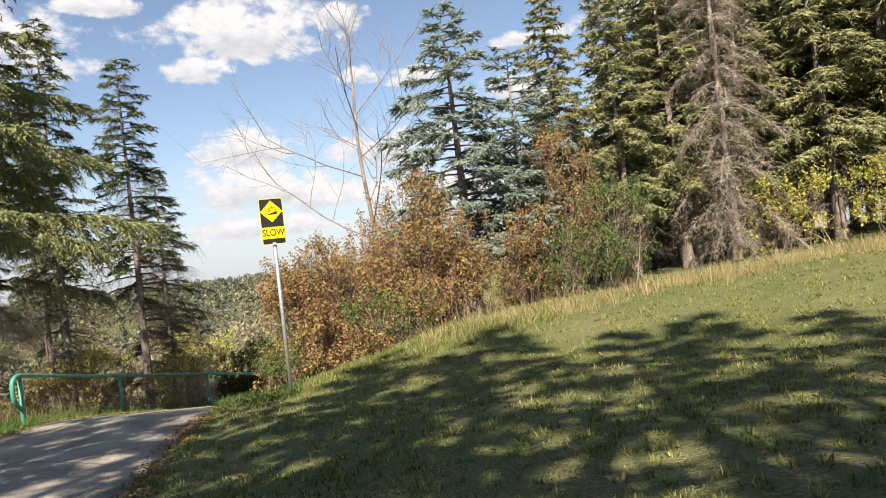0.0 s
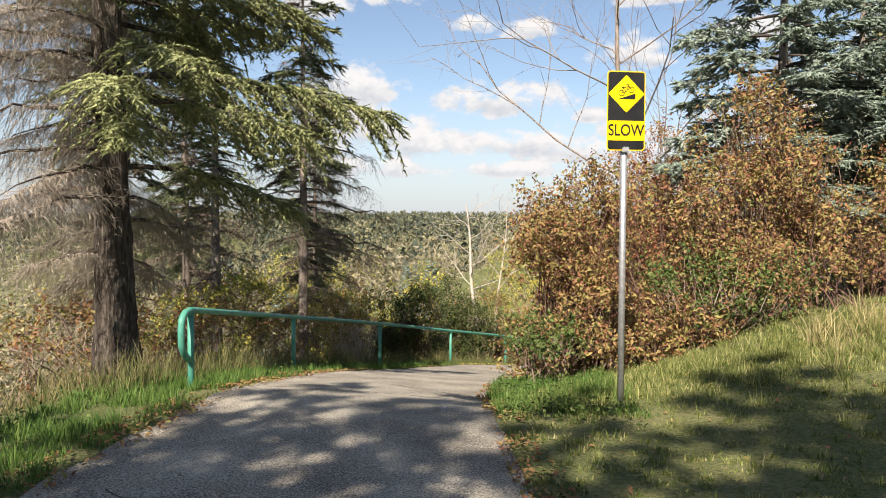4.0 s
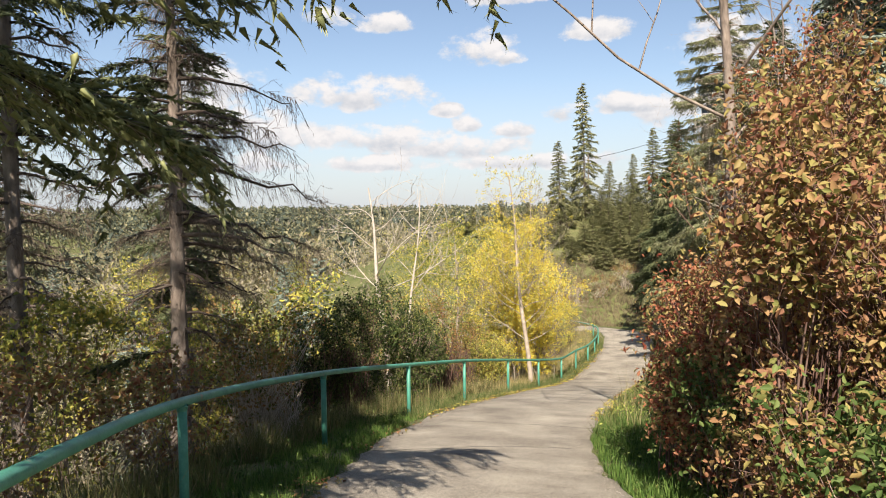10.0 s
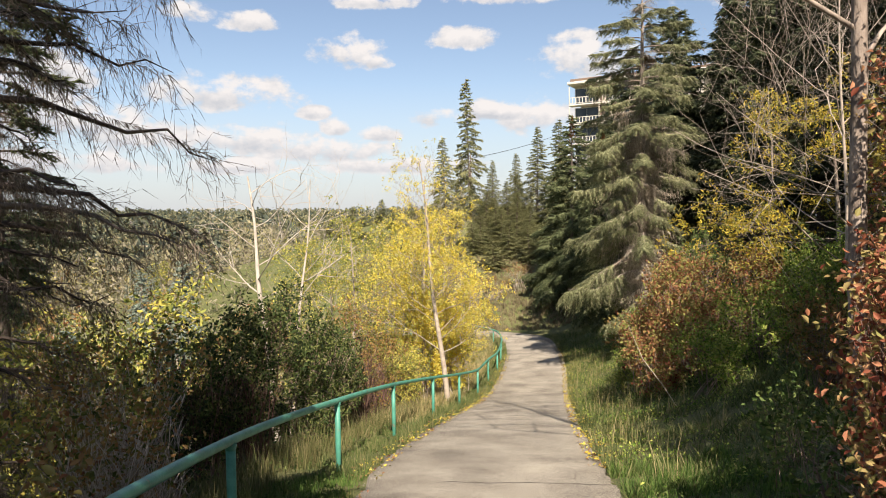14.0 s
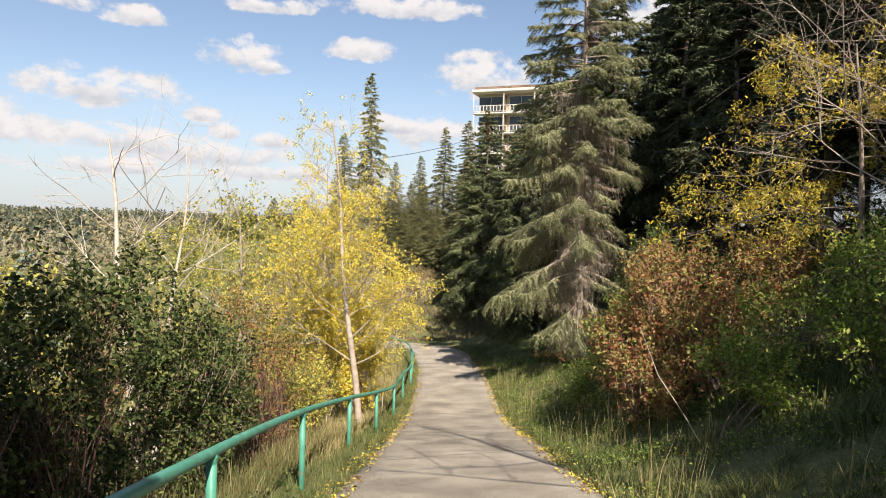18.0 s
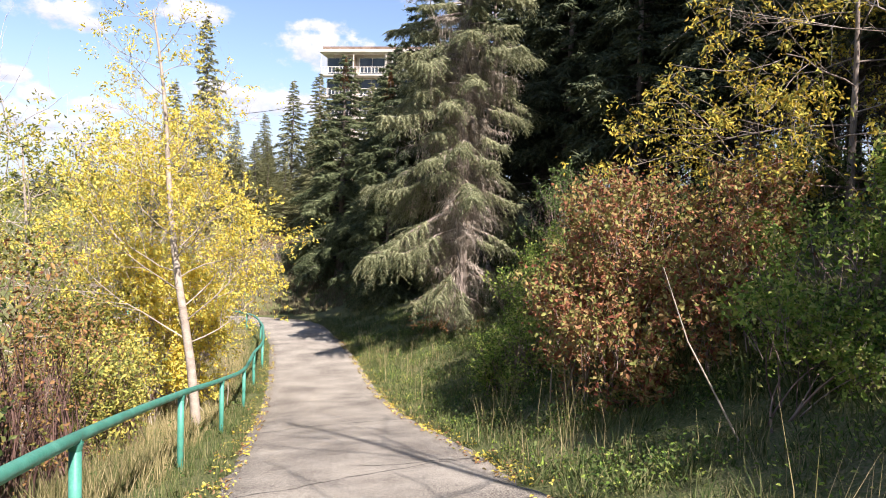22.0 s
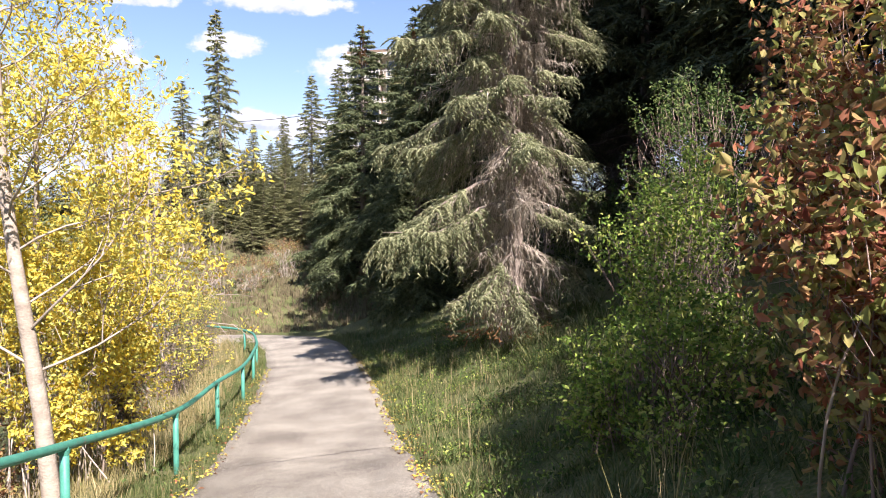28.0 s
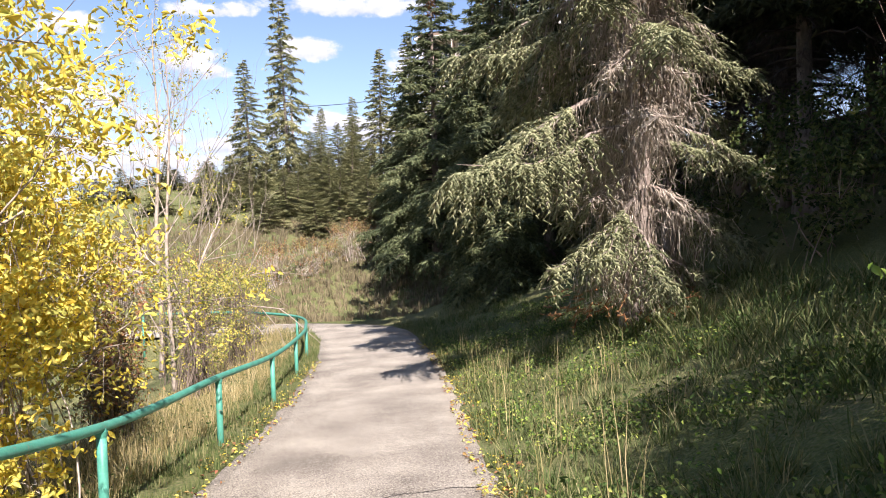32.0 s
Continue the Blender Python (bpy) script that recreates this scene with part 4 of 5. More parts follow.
t_d = put(conifer("spruce_tree", 16, 3.5, 11, "needle_sunlit", "bark_dark", 0.25, base=0.07, whorls=13, power=0.5, rise=0.16, droop=0.42, hang=0.65, spacing=0.055, blet=0.36, finger=0.12, fr=0.019, fstep=0.05,
                  bare_in=0.3, fuzz=4, tone="twig", mood=old_spruce_mood, limb_parts=True, twig_r=0.0048, twigs=105),
          -5.72, 12.77, "old dark-trunked spruce with dead grey twigs beside the handrail")
t_a = put(conifer("spruce_tree", 12.6, 1.9, 12, "needle", "bark", 0.15, base=0.1, whorls=13, power=0.42, rise=0.1, droop=0.45, hang=0.5, spacing=0.06, blet=0.36, finger=0.13, fr=0.019, fstep=0.055,
                  bare_in=0.3, fuzz=3, tone="twig_brown", mood=path_spruce_mood, twigs=42), -7.89, 21.29, "thin spruce with half bare brown branches behind the handrail", turn=40)
t_b = put(conifer("spruce_tree", 14, 1.9, 13, "needle", "bark", 0.14, base=0.12, whorls=12, power=0.45, rise=0.1, droop=0.5, hang=0.5, spacing=0.075, blet=0.36, finger=0.15, fr=0.023, fstep=0.065,
                  bare_in=0.3, fuzz=2, tone="twig_brown", mood=thin_spruce_mood, twigs=30), -9.59, 20.0, "tall thin spruce with sparse needles on the valley side")
again(t_b, -9.9, 17.0, 130, 0.92)
again(t_a, -11.41, 28.12, 200, 1.0, "slender spruce with pale trunk further down the slope")
again(t_a, -13.5, 23.5, 80, 1.15)
again(t_b, -16.5, 27.5, 20, 0.9)
again(t_b, -8.4, 15.2, 250, 1.0)
# ---- big drooping spruce and its neighbours on the uphill side ----
def drooping_mood(f, a, r):
    k = r.random()
    if f < 0.19:
        return ("dead", 0.45) if k < 0.4 else ("live", 0.55) if k < 0.8 else ("none", 0)
    if f < 0.5 and -2.3 < (a + math.pi) % (2 * math.pi) - math.pi < -0.2:
        return ("dead", 0.48) if k < 0.5 else ("live", 0.78)
    return ("live", 1.0) if k < 0.9 else ("dead", 0.7)


t_s = put(conifer("drooping_spruce", 16.5, 3.9, 21, "needle_silver", "bark", 0.24, base=0.05, whorls=9.5, power=0.5, rise=0.1, droop=0.75, tipup=0.5, hang=0.9, gap=0.05, spacing=0.05, blet=0.32, finger=0.14, fr=0.019,
                  fstep=0.052, bare_in=0.36, fuzz=3, tone="twig_tan", limb_parts=True, mood=drooping_mood, curtain=1.0, twig_r=0.0075, skirt=110, rusty=0.02, twigs=30),
          5.85, 44.7, "large drooping spruce hung with dead grey twigs")
t_t = put(conifer("spruce_tree", 12.4, 3.4, 22, "needle", "bark", 0.2, base=0.03, whorls=11, power=0.7, rise=0.1, droop=0.5, tipup=0.3, hang=0.5, gap=0.02, spacing=0.075, blet=0.38, finger=0.19, fr=0.032, fstep=0.08,
                  bare_in=0.2, fuzz=2, cones=260), 6.66, 63.4, "dense dark green spruce with brown cones at the bend", z=-4.85)
again(t_t, 7.4, 56.6, 150, 0.9, "dense dark green spruce beside the bend of the path")
t_f = put(conifer("spruce_tree", 15, 3.0, 23, "needle_dark", "bark", 0.18, base=0.12, whorls=9.5, power=0.6, rise=0.1, droop=0.5, hang=0.6, gap=0.05, spacing=0.11, blet=0.38, finger=0.3, fr=0.05, fstep=0.12,
                  bare_in=0.2, fuzz=2, mood=lambda f, a, r: ("dead", 0.7) if f < 0.28 else ("live", 1.0), twigs=22), 12.2, 40.6,
          "dark spruce in the shaded wood above the path", group="spruces of the uphill wood")
WOOD = [(12.5, 44, 1.1), (9.4, 49.5, 1.0), (13.5, 52.2, 1.05), (11.6, 34.0, 0.95), (14.6, 37.5, 1.1), (13.0, 30.0, 1.0), (16.5, 47, 1.2), (17, 40, 1.1),
        (15, 31.5, 1.1), (8.6, 55.5, 1.0), (10.8, 46.5, 1.05), (14.5, 42.5, 1.15), (19.5, 44, 1.2), (12, 58, 1.1), (18, 56, 1.15), (20, 35, 1.2), (8.8, 61, 0.9), (10.3, 37.0, 0.95), (10.0, 41.0, 0.9), (10.4, 33.0, 0.9), (11.6, 48.2, 1.0), (13.6, 50.0, 1.05), (15.2, 46.4, 1.1), (17.2, 51.0, 1.1), (19.2, 48.6, 1.15), (16, 54.2, 1.0), (20.4, 53.6, 1.1),
        (22.4, 49.6, 1.2), (23.4, 57, 1.1), (25.4, 53, 1.2), (22, 45.6, 1.2), (25.5, 44.5, 1.2), (15, 58, 1.0), (19, 60, 1.1), (21.6, 40.2, 1.1), (24, 36, 1.2), (27.5, 48.8, 1.2), (9.8, 53.0, 0.8)]
for k, (x, y, sc) in enumerate(WOOD):
    again(t_f, x, y, k * 67, sc)
# ---- spires beyond the bend ----
t_p = put(conifer("spruce_tree", 18.2, 2.9, 24, "needle_olive", "bark", 0.17, base=0.03, whorls=9.0, power=0.8, rise=0.1, droop=0.6, tipup=0.3, hang=0.7, gap=0.04, spacing=0.17, blet=0.4, finger=0.3, fr=0.05, fstep=0.13,
                  bare_in=0.15, fuzz=1), 1.34, 86.7, "tall narrow spruce standing above its neighbours on the hillside", group="spruces of the hillside", z=-3.4)
for k, (x, y, top) in enumerate(((-1.3, 83.5, 8.6), (7.6, 83.5, 9.6), (6.4, 91.6, 7.8), (4.2, 93, 7.2), (9.4, 80, 9.8), (3.2, 80, 2.6), (5.6, 76, 2.0), (1.4, 77, 0.8), (11.2, 72, 8.0), (-4, 88, 2.0),
                                 (7.0, 70, 3.2), (9.2, 66, 6.5), (12.5, 66, 9), (-8, 95, 3), (14, 78, 9.5), (3.6, 74.5, 0.4), (-3.2, 79, 0.5), (-6.2, 84, 1.2), (-9.5, 88, 1.0), (-1.2, 77.5, 0.0), (-11.5, 93, 2.2), (-5, 92, 2.6), (2.2, 71.5, -1.2), (11, 88, 8.5), (-0.6, 73, -0.9), (-3.4, 74.5, -0.2), (-6.4, 77, -0.6), (0.8, 75.5, 0.4), (7.2, 74, 1.2), (-9, 81, -0.5), (8.8, 71, 2.4), (5.2, 72.6, 0.2), (-7.6, 86, 1.4), (-2.2, 86, 3.0), (2.6, 84, 3.8), (4.6, 82.5, 4.2), (6.2, 86, 5.2), (0.2, 91, 4.4), (-4.2, 82, 1.2), (3.4, 77.5, 1.6), (8.2, 77.5, 4.6), (-11, 84, 0.6), (-13.5, 90, 1.2), (5.0, 79.5, 3.0), (10.2, 75, 5.6), (-2.4, 81.5, 1.8))):
    c = again(t_p, x, y, k * 80, 1.0, "slender spruce on the hillside beyond the bend")
    zg = min(gz(x, y), 0.0) - 0.3
    c.location.z = zg
    f = (top - zg) / 18.5
    wide = max(0.55, min(1.35, f * 1.5))
    c.scale = (wide, wide, f)
# ---- wood behind the lawn ----
t_l = put(conifer("blue_spruce", 8.9, 2.9, 31, "needle_blue", "bark", 0.16, base=0.22, whorls=9, power=0.6, rise=0.1, droop=0.35, tipup=0.4, hang=0.35, gap=0.06, spacing=0.07, blet=0.36, finger=0.16, fr=0.025, fstep=0.065,
                  bare_in=0.3, fuzz=3, twigs=20), 3.55, 19.8, "blue spruce with silvery needles behind the brown thicket")
again(t_l, 4.9, 20.7, 140, 0.82)
t_m = put(conifer("spruce_tree", 15.5, 2.7, 32, "needle_olive", "bark", 0.18, base=0.08, whorls=9, power=0.6, rise=0.1, droop=0.5, hang=0.5, gap=0.05, spacing=0.1, blet=0.38, finger=0.25, fr=0.04, fstep=0.1,
                  bare_in=0.22, fuzz=2, mood=lambda f, a, r: ("dead", 0.75) if f < 0.2 else ("live", 1.0), twigs=25), 6.2, 21.6, "green spruce in the wood behind the lawn", group="spruces behind the lawn", scale=0.6)
for k, (x, y, sc) in enumerate(((7.9, 22.8, 0.62), (9.6, 24.6, 0.8), (8.4, 27.0, 0.85), (11.9, 26.0, 0.8), (10.4, 27.6, 0.8), (14.4, 25.6, 0.85), (13.2, 28, 0.9), (16.5, 26.5, 1.1), (20.2, 28.5, 1.0), (24, 25, 1.1), (18.5, 32, 1.2), (27.5, 28, 1.1), (22, 23, 0.8), (30, 22, 1.1))):
    again(t_m, x, y, k * 77 + 20, sc)
t_dead = put(conifer("dead_spruce", 12, 2.1, 33, "needle_olive", "bark", 0.15, base=0.05, whorls=7.5, power=0.45, rise=0.08, droop=0.9, tone="twig", mood=lambda f, a, r: ("dead", 1.0), twigs=60, twig_r=0.007),
             10.9, 23.7, "dead spruce with drooping grey twigs behind the lawn")
again(t_dead, 17.6, 24.2, 90, 0.95)
# trees that shade the lawn, behind the starting point
t_q = put(conifer("spruce_tree", 15.5, 2.7, 34, "needle_olive", "bark", 0.2, base=0.08, whorls=5.5, power=0.65, droop=0.45, hang=0.5, gap=0.08, spacing=0.2, blet=0.38, finger=0.32, fr=0.05, fstep=0.16, fuzz=1),
          18.8, -6.5, "spruce at the back of the lawn", group="spruces at the back of the lawn")
for k, (x, y, sc) in enumerate(((2.6, -4.8, 1.0), (5.2, -5.6, 1.12), (6.4, -4.4, 1.03), (7.2, -7, 1.3), (8.6, -4.6, 1.06), (11.2, -5.4, 1.02), (14.2, -4.6, 1.05), (17.2, -5.2, 1.1), (0.2, -5.0, 0.9), (-2.2, -4.2, 0.85), (1.4, -7.2, 1.15), (4.0, -4.3, 1.05), (-0.9, -3.2, 0.8), (9.8, -7, 1.2), (15.8, -7, 1.25), (20.6, -4.5, 1.1), (-6.5, -1.5, 0.85), (-9.5, 4, 0.9), (-0.9, -1.1, 0.86), (0.6, -1.5, 0.86))):
    again(t_q, x, y, k * 50 + 10, sc)

# ---- bare tree by the thicket ----
def bare_tree(name, x, y, H, seed, r0, label, bark="bark_pale", lean=(0, 0), start=0.35, limbs=9, reach=0.42, up=0.5, levels=2, kids=4, spread=0.75, limb_r=0.3):
    t = deciduous(name, H, seed, r0, "leaf_lime", 0, 0, bark, lean, start, reach, kids, levels, limbs, up, spread=spread, limb_r=limb_r)
    return put(t, x, y, label)


bare_tree("bare_tree", 0.55, 21.0, 11.0, 41, 0.1, "leafless grey tree with spreading limbs behind the thicket", bark="bark", lean=(-0.03, 0.0), start=0.3, limbs=13, kids=5, reach=0.36, levels=2)
bare_tree("bare_tree", -9.5, 42.9, 10.6, 42, 0.17, "white leafless forked tree on the valley side", bark="bark_white", lean=(-0.09, 0), start=0.5, limbs=9, reach=0.5, levels=2, kids=3, up=0.35, limb_r=0.26)
bare_tree("bare_tree", -8.9, 42.4, 10.2, 43, 0.09, "white leafless stem on the valley side", bark="bark_white", lean=(0.1, 0), start=0.5, limbs=7, reach=0.4, up=0.7, kids=3, limb_r=0.3)
put(deciduous("grey_poplar", 10.6, 44, 0.09, "leaf_lime", 1300, 0.07, "bark_pale", (0.02, 0), 0.15, 0.3, 4, 2, 16, 0.9, near=0.15, spread=0.5), -3.6, 56.0, "pale grey poplar with few leaves below the bend")
put(deciduous("grey_poplar", 7.6, 45, 0.06, "leaf_lime", 1200, 0.06, "bark_pale", (0.02, 0), 0.1, 0.35, 4, 2, 14, 0.8, near=0.15, spread=0.5), -2.6, 50.5, "pale thin poplar with few leaves below the path")
# bleached limb leaning out of the thicket below the bend
s = Soup()
r_ = np.random.default_rng(5)
fl = thing("fallen_limb", -1.9, 52.0, gz(-1.9, 52.0), "bleached leaning dead limb with bare twigs", "dead limb")
grow(s, (0, 0, 0), (-0.3, 0.1, 1.0), 2.6, 0.05, r_, 0, ends=None)
for k in range(5):
    grow(s, (-0.3, 0.1, 1.6 + 0.2 * k), (1.0 - 0.5 * k, 0.1, 0.25), 2.2, 0.03, r_, 1, 0.5, 0.1, 4, None, 4)
tagged(piece("twig_mass", s.mesh("twig_mass", "twig"), fl), kind="stuff")

# ---- yellow tree and its bushes ----
put(deciduous("yellow_tree", 7.9, 51, 0.1, "leaf_yellow", 13000, 0.062, "bark_pale", (-0.10, 0.11), 0.17, 0.24, 5, 2, 26, 0.35, near=0.15, top_thin=0.85, clump=2.2, limb_r=0.17), -2.87, 37.45,
    "slender pale-barked tree with thinning yellow autumn leaves behind the handrail")
put(deciduous("yellow_tree", 6.4, 52, 0.09, "leaf_yellow", 14000, 0.07, "bark_pale", (-0.03, 0.02), 0.1, 0.28, 4, 2, 24, 0.3, near=0.22, top_thin=0.3, clump=2.4), -3.5, 41.4, "low bright yellow tree close to the handrail")
put(deciduous("yellow_tree", 7.4, 53, 0.1, "leaf_lime", 8000, 0.10, "bark_pale", (0, 0), 0.12, 0.4, 4, 2, 20, 0.3, near=0.28, top_thin=0.1), -6.4, 43.0, "yellow-green tree on the valley side")
put(deciduous("yellow_tree", 8.0, 54, 0.1, "leaf_lime", 6000, 0.12, "bark_pale", (0, 0), 0.12, 0.4, 4, 2, 18, 0.3, near=0.3, top_thin=0.2), -8.2, 50.0, "tall yellow-green tree on the valley side")

shrub("yellow_sapling", [(-2.75, 40.4, 1.5, 1.0, 1.1, 1.7), (-3.3, 42.2, 2.0, 1.2, 1.2, 2.1), (-3.7, 40.6, 2.3, 1.0, 1.0, 1.7)], 72, "leaf_yellow", 24000, 0.07, "bright yellow leafy sapling behind the handrail", stems=60, stem_mat="twig", cluster=12, spread=0.1)

# pale dead stem leaning over the green shrub of the bank
zb = gz(1.5, 28.5)
ls = thing("leaning_stem", 1.5, 28.5, zb, "pale bare stem leaning out of the green shrub", "dead stem")
s = Soup()
s.tube([(0.05, 0, -0.1), (-0.3, 0.03, 0.45), (-0.72, -0.02, 1.0), (-1.0, 0.02, -1.95 - zb)], [0.011, 0.009, 0.007, 0.003], 6)
piece("stem", s.mesh("stem", "twig_tan", True), ls)

# ---- shrubs on the valley side ----
shrub("hawthorn_shrub", [(-6.9, 24.8, 0.9, 0.9, 0.8, 1.4), (-6.4, 25.9, 1.0, 0.9, 1.0, 1.5)], 61, "leaf_dark", 18000, 0.06, "dense dark green shrub behind the handrail", spread=0.12, stems=120, stem_mat="stem_dark")
shrub("hawthorn_shrub", [(-6.1, 27.8, 1.2, 0.8, 1.0, 1.9), (-6.9, 29.2, 0.9, 1.0, 1.0, 1.6), (-5.5, 28.5, 0.9, 0.6, 0.8, 1.3), (-5.5, 29.9, 0.9, 0.6, 0.8, 1.4)], 62, "leaf_dark", 30000, 0.06, "tall dark green shrub behind the handrail", spread=0.12)
shrub("twig_thicket", [(-6.9, 22.4, 0.9, 1.0, 1.1, 1.3), (-6.4, 20.9, 0.6, 0.6, 0.9, 0.9)], 93, "leaf_mixed", 4500, 0.055, "half bare grey-twigged thicket behind the handrail", stems=260, stem_mat="twig_tan", stem_r=0.008)
shrub("red_stemmed_shrub", [(-5.2, 31.2, 1.3, 0.9, 1.0, 1.7), (-4.7, 33.0, 1.0, 0.6, 0.8, 1.3)], 63, "leaf_mixed", 5000, 0.055, "upright red-stemmed shrub with thin brownish leaves", stems=150, spread=0.13, stem_r=0.015, stem_mat="stem_dark")
shrub("rose_thicket", [(-5.0, 38.5, 0.8, 1.3, 1.6, 1.2), (-4.6, 41.2, 0.9, 1.2, 1.4, 1.3)], 64, "leaf_brown", 6000, 0.075, "brown thicket under the yellow tree")
shrub("lime_shrub", [(-4.5, 35.4, 0.9, 0.8, 1.0, 1.15), (-4.1, 36.9, 0.7, 0.7, 0.9, 0.95)], 65, "leaf_lime", 9000, 0.06, "yellow-green leafy shrub under the yellow tree", stems=70, stem_mat="stem_dark")
shrub("russet_shrub", [(-2.9, 45.6, 1.1, 0.8, 1.2, 1.6)], 66, "leaf_brown", 7500, 0.055, "russet shrub with fine twigs below the path", stems=140, stem_mat="twig_brown", stem_r=0.006)
shrub("grey_shrub", [(-1.9, 48.6, 1.1, 0.8, 1.4, 1.5), (-1.2, 51.5, 1.0, 0.7, 1.2, 1.3), (-2.6, 53.8, 1.3, 1.2, 1.2, 1.7), (-1.0, 55.0, 0.9, 0.7, 0.9, 1.2)], 67, "leaf_lime", 11000, 0.05, "thin grey-green shrub with bare twigs below the path", stems=320, stem_mat="twig_brown", stem_r=0.006)
shrub("grey_shrub", [(-3.2, 61.0, 0.9, 1.4, 1.2, 1.1), (-6.2, 62.0, 0.9, 1.6, 1.2, 1.2), (-0.4, 63.2, 0.7, 1.2, 1.0, 0.9), (-1.6, 60.8, 0.7, 1.1, 0.9, 0.9), (1.4, 64.6, 0.6, 1.2, 1.0, 0.8), (3.4, 66.5, 0.7, 1.2, 1.0, 0.9)], 73, "leaf_brown", 5200, 0.06, "leafless grey-brown scrub on the hillside", stems=240, stem_mat="twig")
shrub("green_shrub", [(-9.2, 17.2, 0.9, 1.6, 1.6, 1.4), (-8.6, 24.5, 1.2, 1.5, 2.0, 1.6), (-10.5, 21, 1.2, 1.8, 1.8, 1.6), (-10.2, 26.5, 1.4, 1.6, 1.8, 1.8), (-8.6, 19.6, 1.3, 1.1, 1.4, 1.6)], 68, "leaf_lime", 16000, 0.08, "yellow-green undergrowth between the spruces")
shrub("green_shrub", [(-11.5, 33, 1.4, 2.2, 2.4, 2.0), (-9.2, 34.5, 1.0, 1.6, 1.8, 1.6)], 69, "leaf_mixed", 7000, 0.09, "olive and brown undergrowth down the slope")
shrub("brown_thicket", [(-6.8, 12.6, 0.5, 1.1, 1.8, 0.9), (-7.4, 16.2, 0.6, 1.2, 2.0, 1.0), (-6.6, 18.6, 0.5, 0.8, 1.2, 0.8)], 70, "leaf_brown", 5000, 0.07, "low brown thicket under the spruces", stems=160)
shrub("brown_thicket", [(-6.9, 7.5, 0.5, 1.4, 2.2, 0.8), (-9.5, 10.5, 0.7, 1.8, 2.4, 1.1)], 71, "leaf_mixed", 6000, 0.08, "low brown and green thicket below the spruces")

# ---- shrubs on the uphill side ----
shrub("autumn_thicket", [(-0.1, 16.5, 1.5, 0.9, 1.4, 1.75), (0.6, 17.0, 1.7, 0.8, 1.2, 1.9), (1.6, 16.2, 1.3, 1.1, 1.2, 1.5), (2.7, 17.2, 1.8, 1.0, 1.2, 2.0), (3.8, 17.2, 1.1, 1.2, 1.3, 1.4), (5.0, 18.6, 0.9, 1.0, 1.2, 1.1), (1.3, 15.3, 0.45, 1.2, 0.7, 0.6), (3.2, 16.1, 0.45, 1.2, 0.8, 0.6), (-0.2, 15.6, 0.45, 0.55, 0.8, 0.55)], 81, "leaf_autumn", 66000, 0.062,
      "tall autumn thicket with brown, yellow and russet leaves behind the sign", stems=260, cluster=9, spread=0.15, shoots=16, stem_mat="stem_dark")
shrub("red_thicket", [(0.15, 18.8, 1.6, 1.0, 1.3, 1.95), (1.1, 19.7, 2.4, 1.0, 1.2, 2.5), (1.9, 21.4, 1.9, 1.0, 1.0, 2.2), (-0.05, 17.5, 0.7, 0.6, 0.8, 0.9), (-0.35, 18.5, 0.5, 0.5, 0.8, 0.65), (-0.5, 18.6, 1.1, 0.5, 0.8, 1.0)], 82, "leaf_red", 52000, 0.057, "thicket with red, orange and yellow leaves overhanging the path edge", stems=280, cluster=9, spread=0.16, shoots=20, stem_mat="stem_dark")
shrub("green_shrub", [(0.05, 15.2, 0.35, 0.6, 0.8, 0.45), (-0.3, 17.6, 0.4, 0.5, 1.2, 0.6), (-0.2, 20.2, 0.4, 0.6, 1.2, 0.6), (2.4, 15.4, 0.4, 1.2, 0.6, 0.5)], 92, "leaf_sage", 4200, 0.06, "low green suckers at the foot of the autumn thicket", stems=90, spread=0.17)
shrub("russet_shrub", [(6.1, 19.8, 2.3, 1.05, 0.9, 2.1), (5.4, 19.2, 1.2, 0.7, 0.7, 1.2)], 83, "leaf_brown", 10000, 0.065, "tall russet shrub between the spruces", stems=70)
shrub("green_shrub", [(7.4, 19.6, 1.2, 1.1, 0.9, 1.5), (6.2, 18.7, 0.7, 1.1, 0.7, 0.9)], 84, "leaf_sage", 12000, 0.06, "rounded green shrub at the edge of the lawn", stems=50)
shrub("green_shrub", [(12.6, 23.4, 0.9, 1.6, 1.1, 1.2), (15.4, 23.6, 0.9, 1.5, 1.0, 1.2), (18.8, 23, 0.9, 1.8, 1.0, 1.1)], 85, "leaf_lime", 8000, 0.085, "olive green scrub at the foot of the wood", stems=60)
shrub("turning_shrub", [(2.3, 24.4, 0.5, 0.7, 0.9, 0.6)], 86, "leaf_mixed", 2500, 0.06, "low green and orange shrub on the bank", stems=60)
shrub("green_shrub", [(2.1, 28.4, 0.45, 0.75, 0.8, 0.65), (3.3, 29.0, 0.55, 0.9, 0.9, 0.75), (4.5, 28.4, 0.7, 0.9, 1.0, 0.95), (3.2, 26.8, 0.5, 0.8, 0.8, 0.75), (4.1, 27.2, 0.75, 0.9, 0.9, 1.05)], 87, "leaf_green", 24000, 0.058, "leafy green shrub on the bank", stems=60)
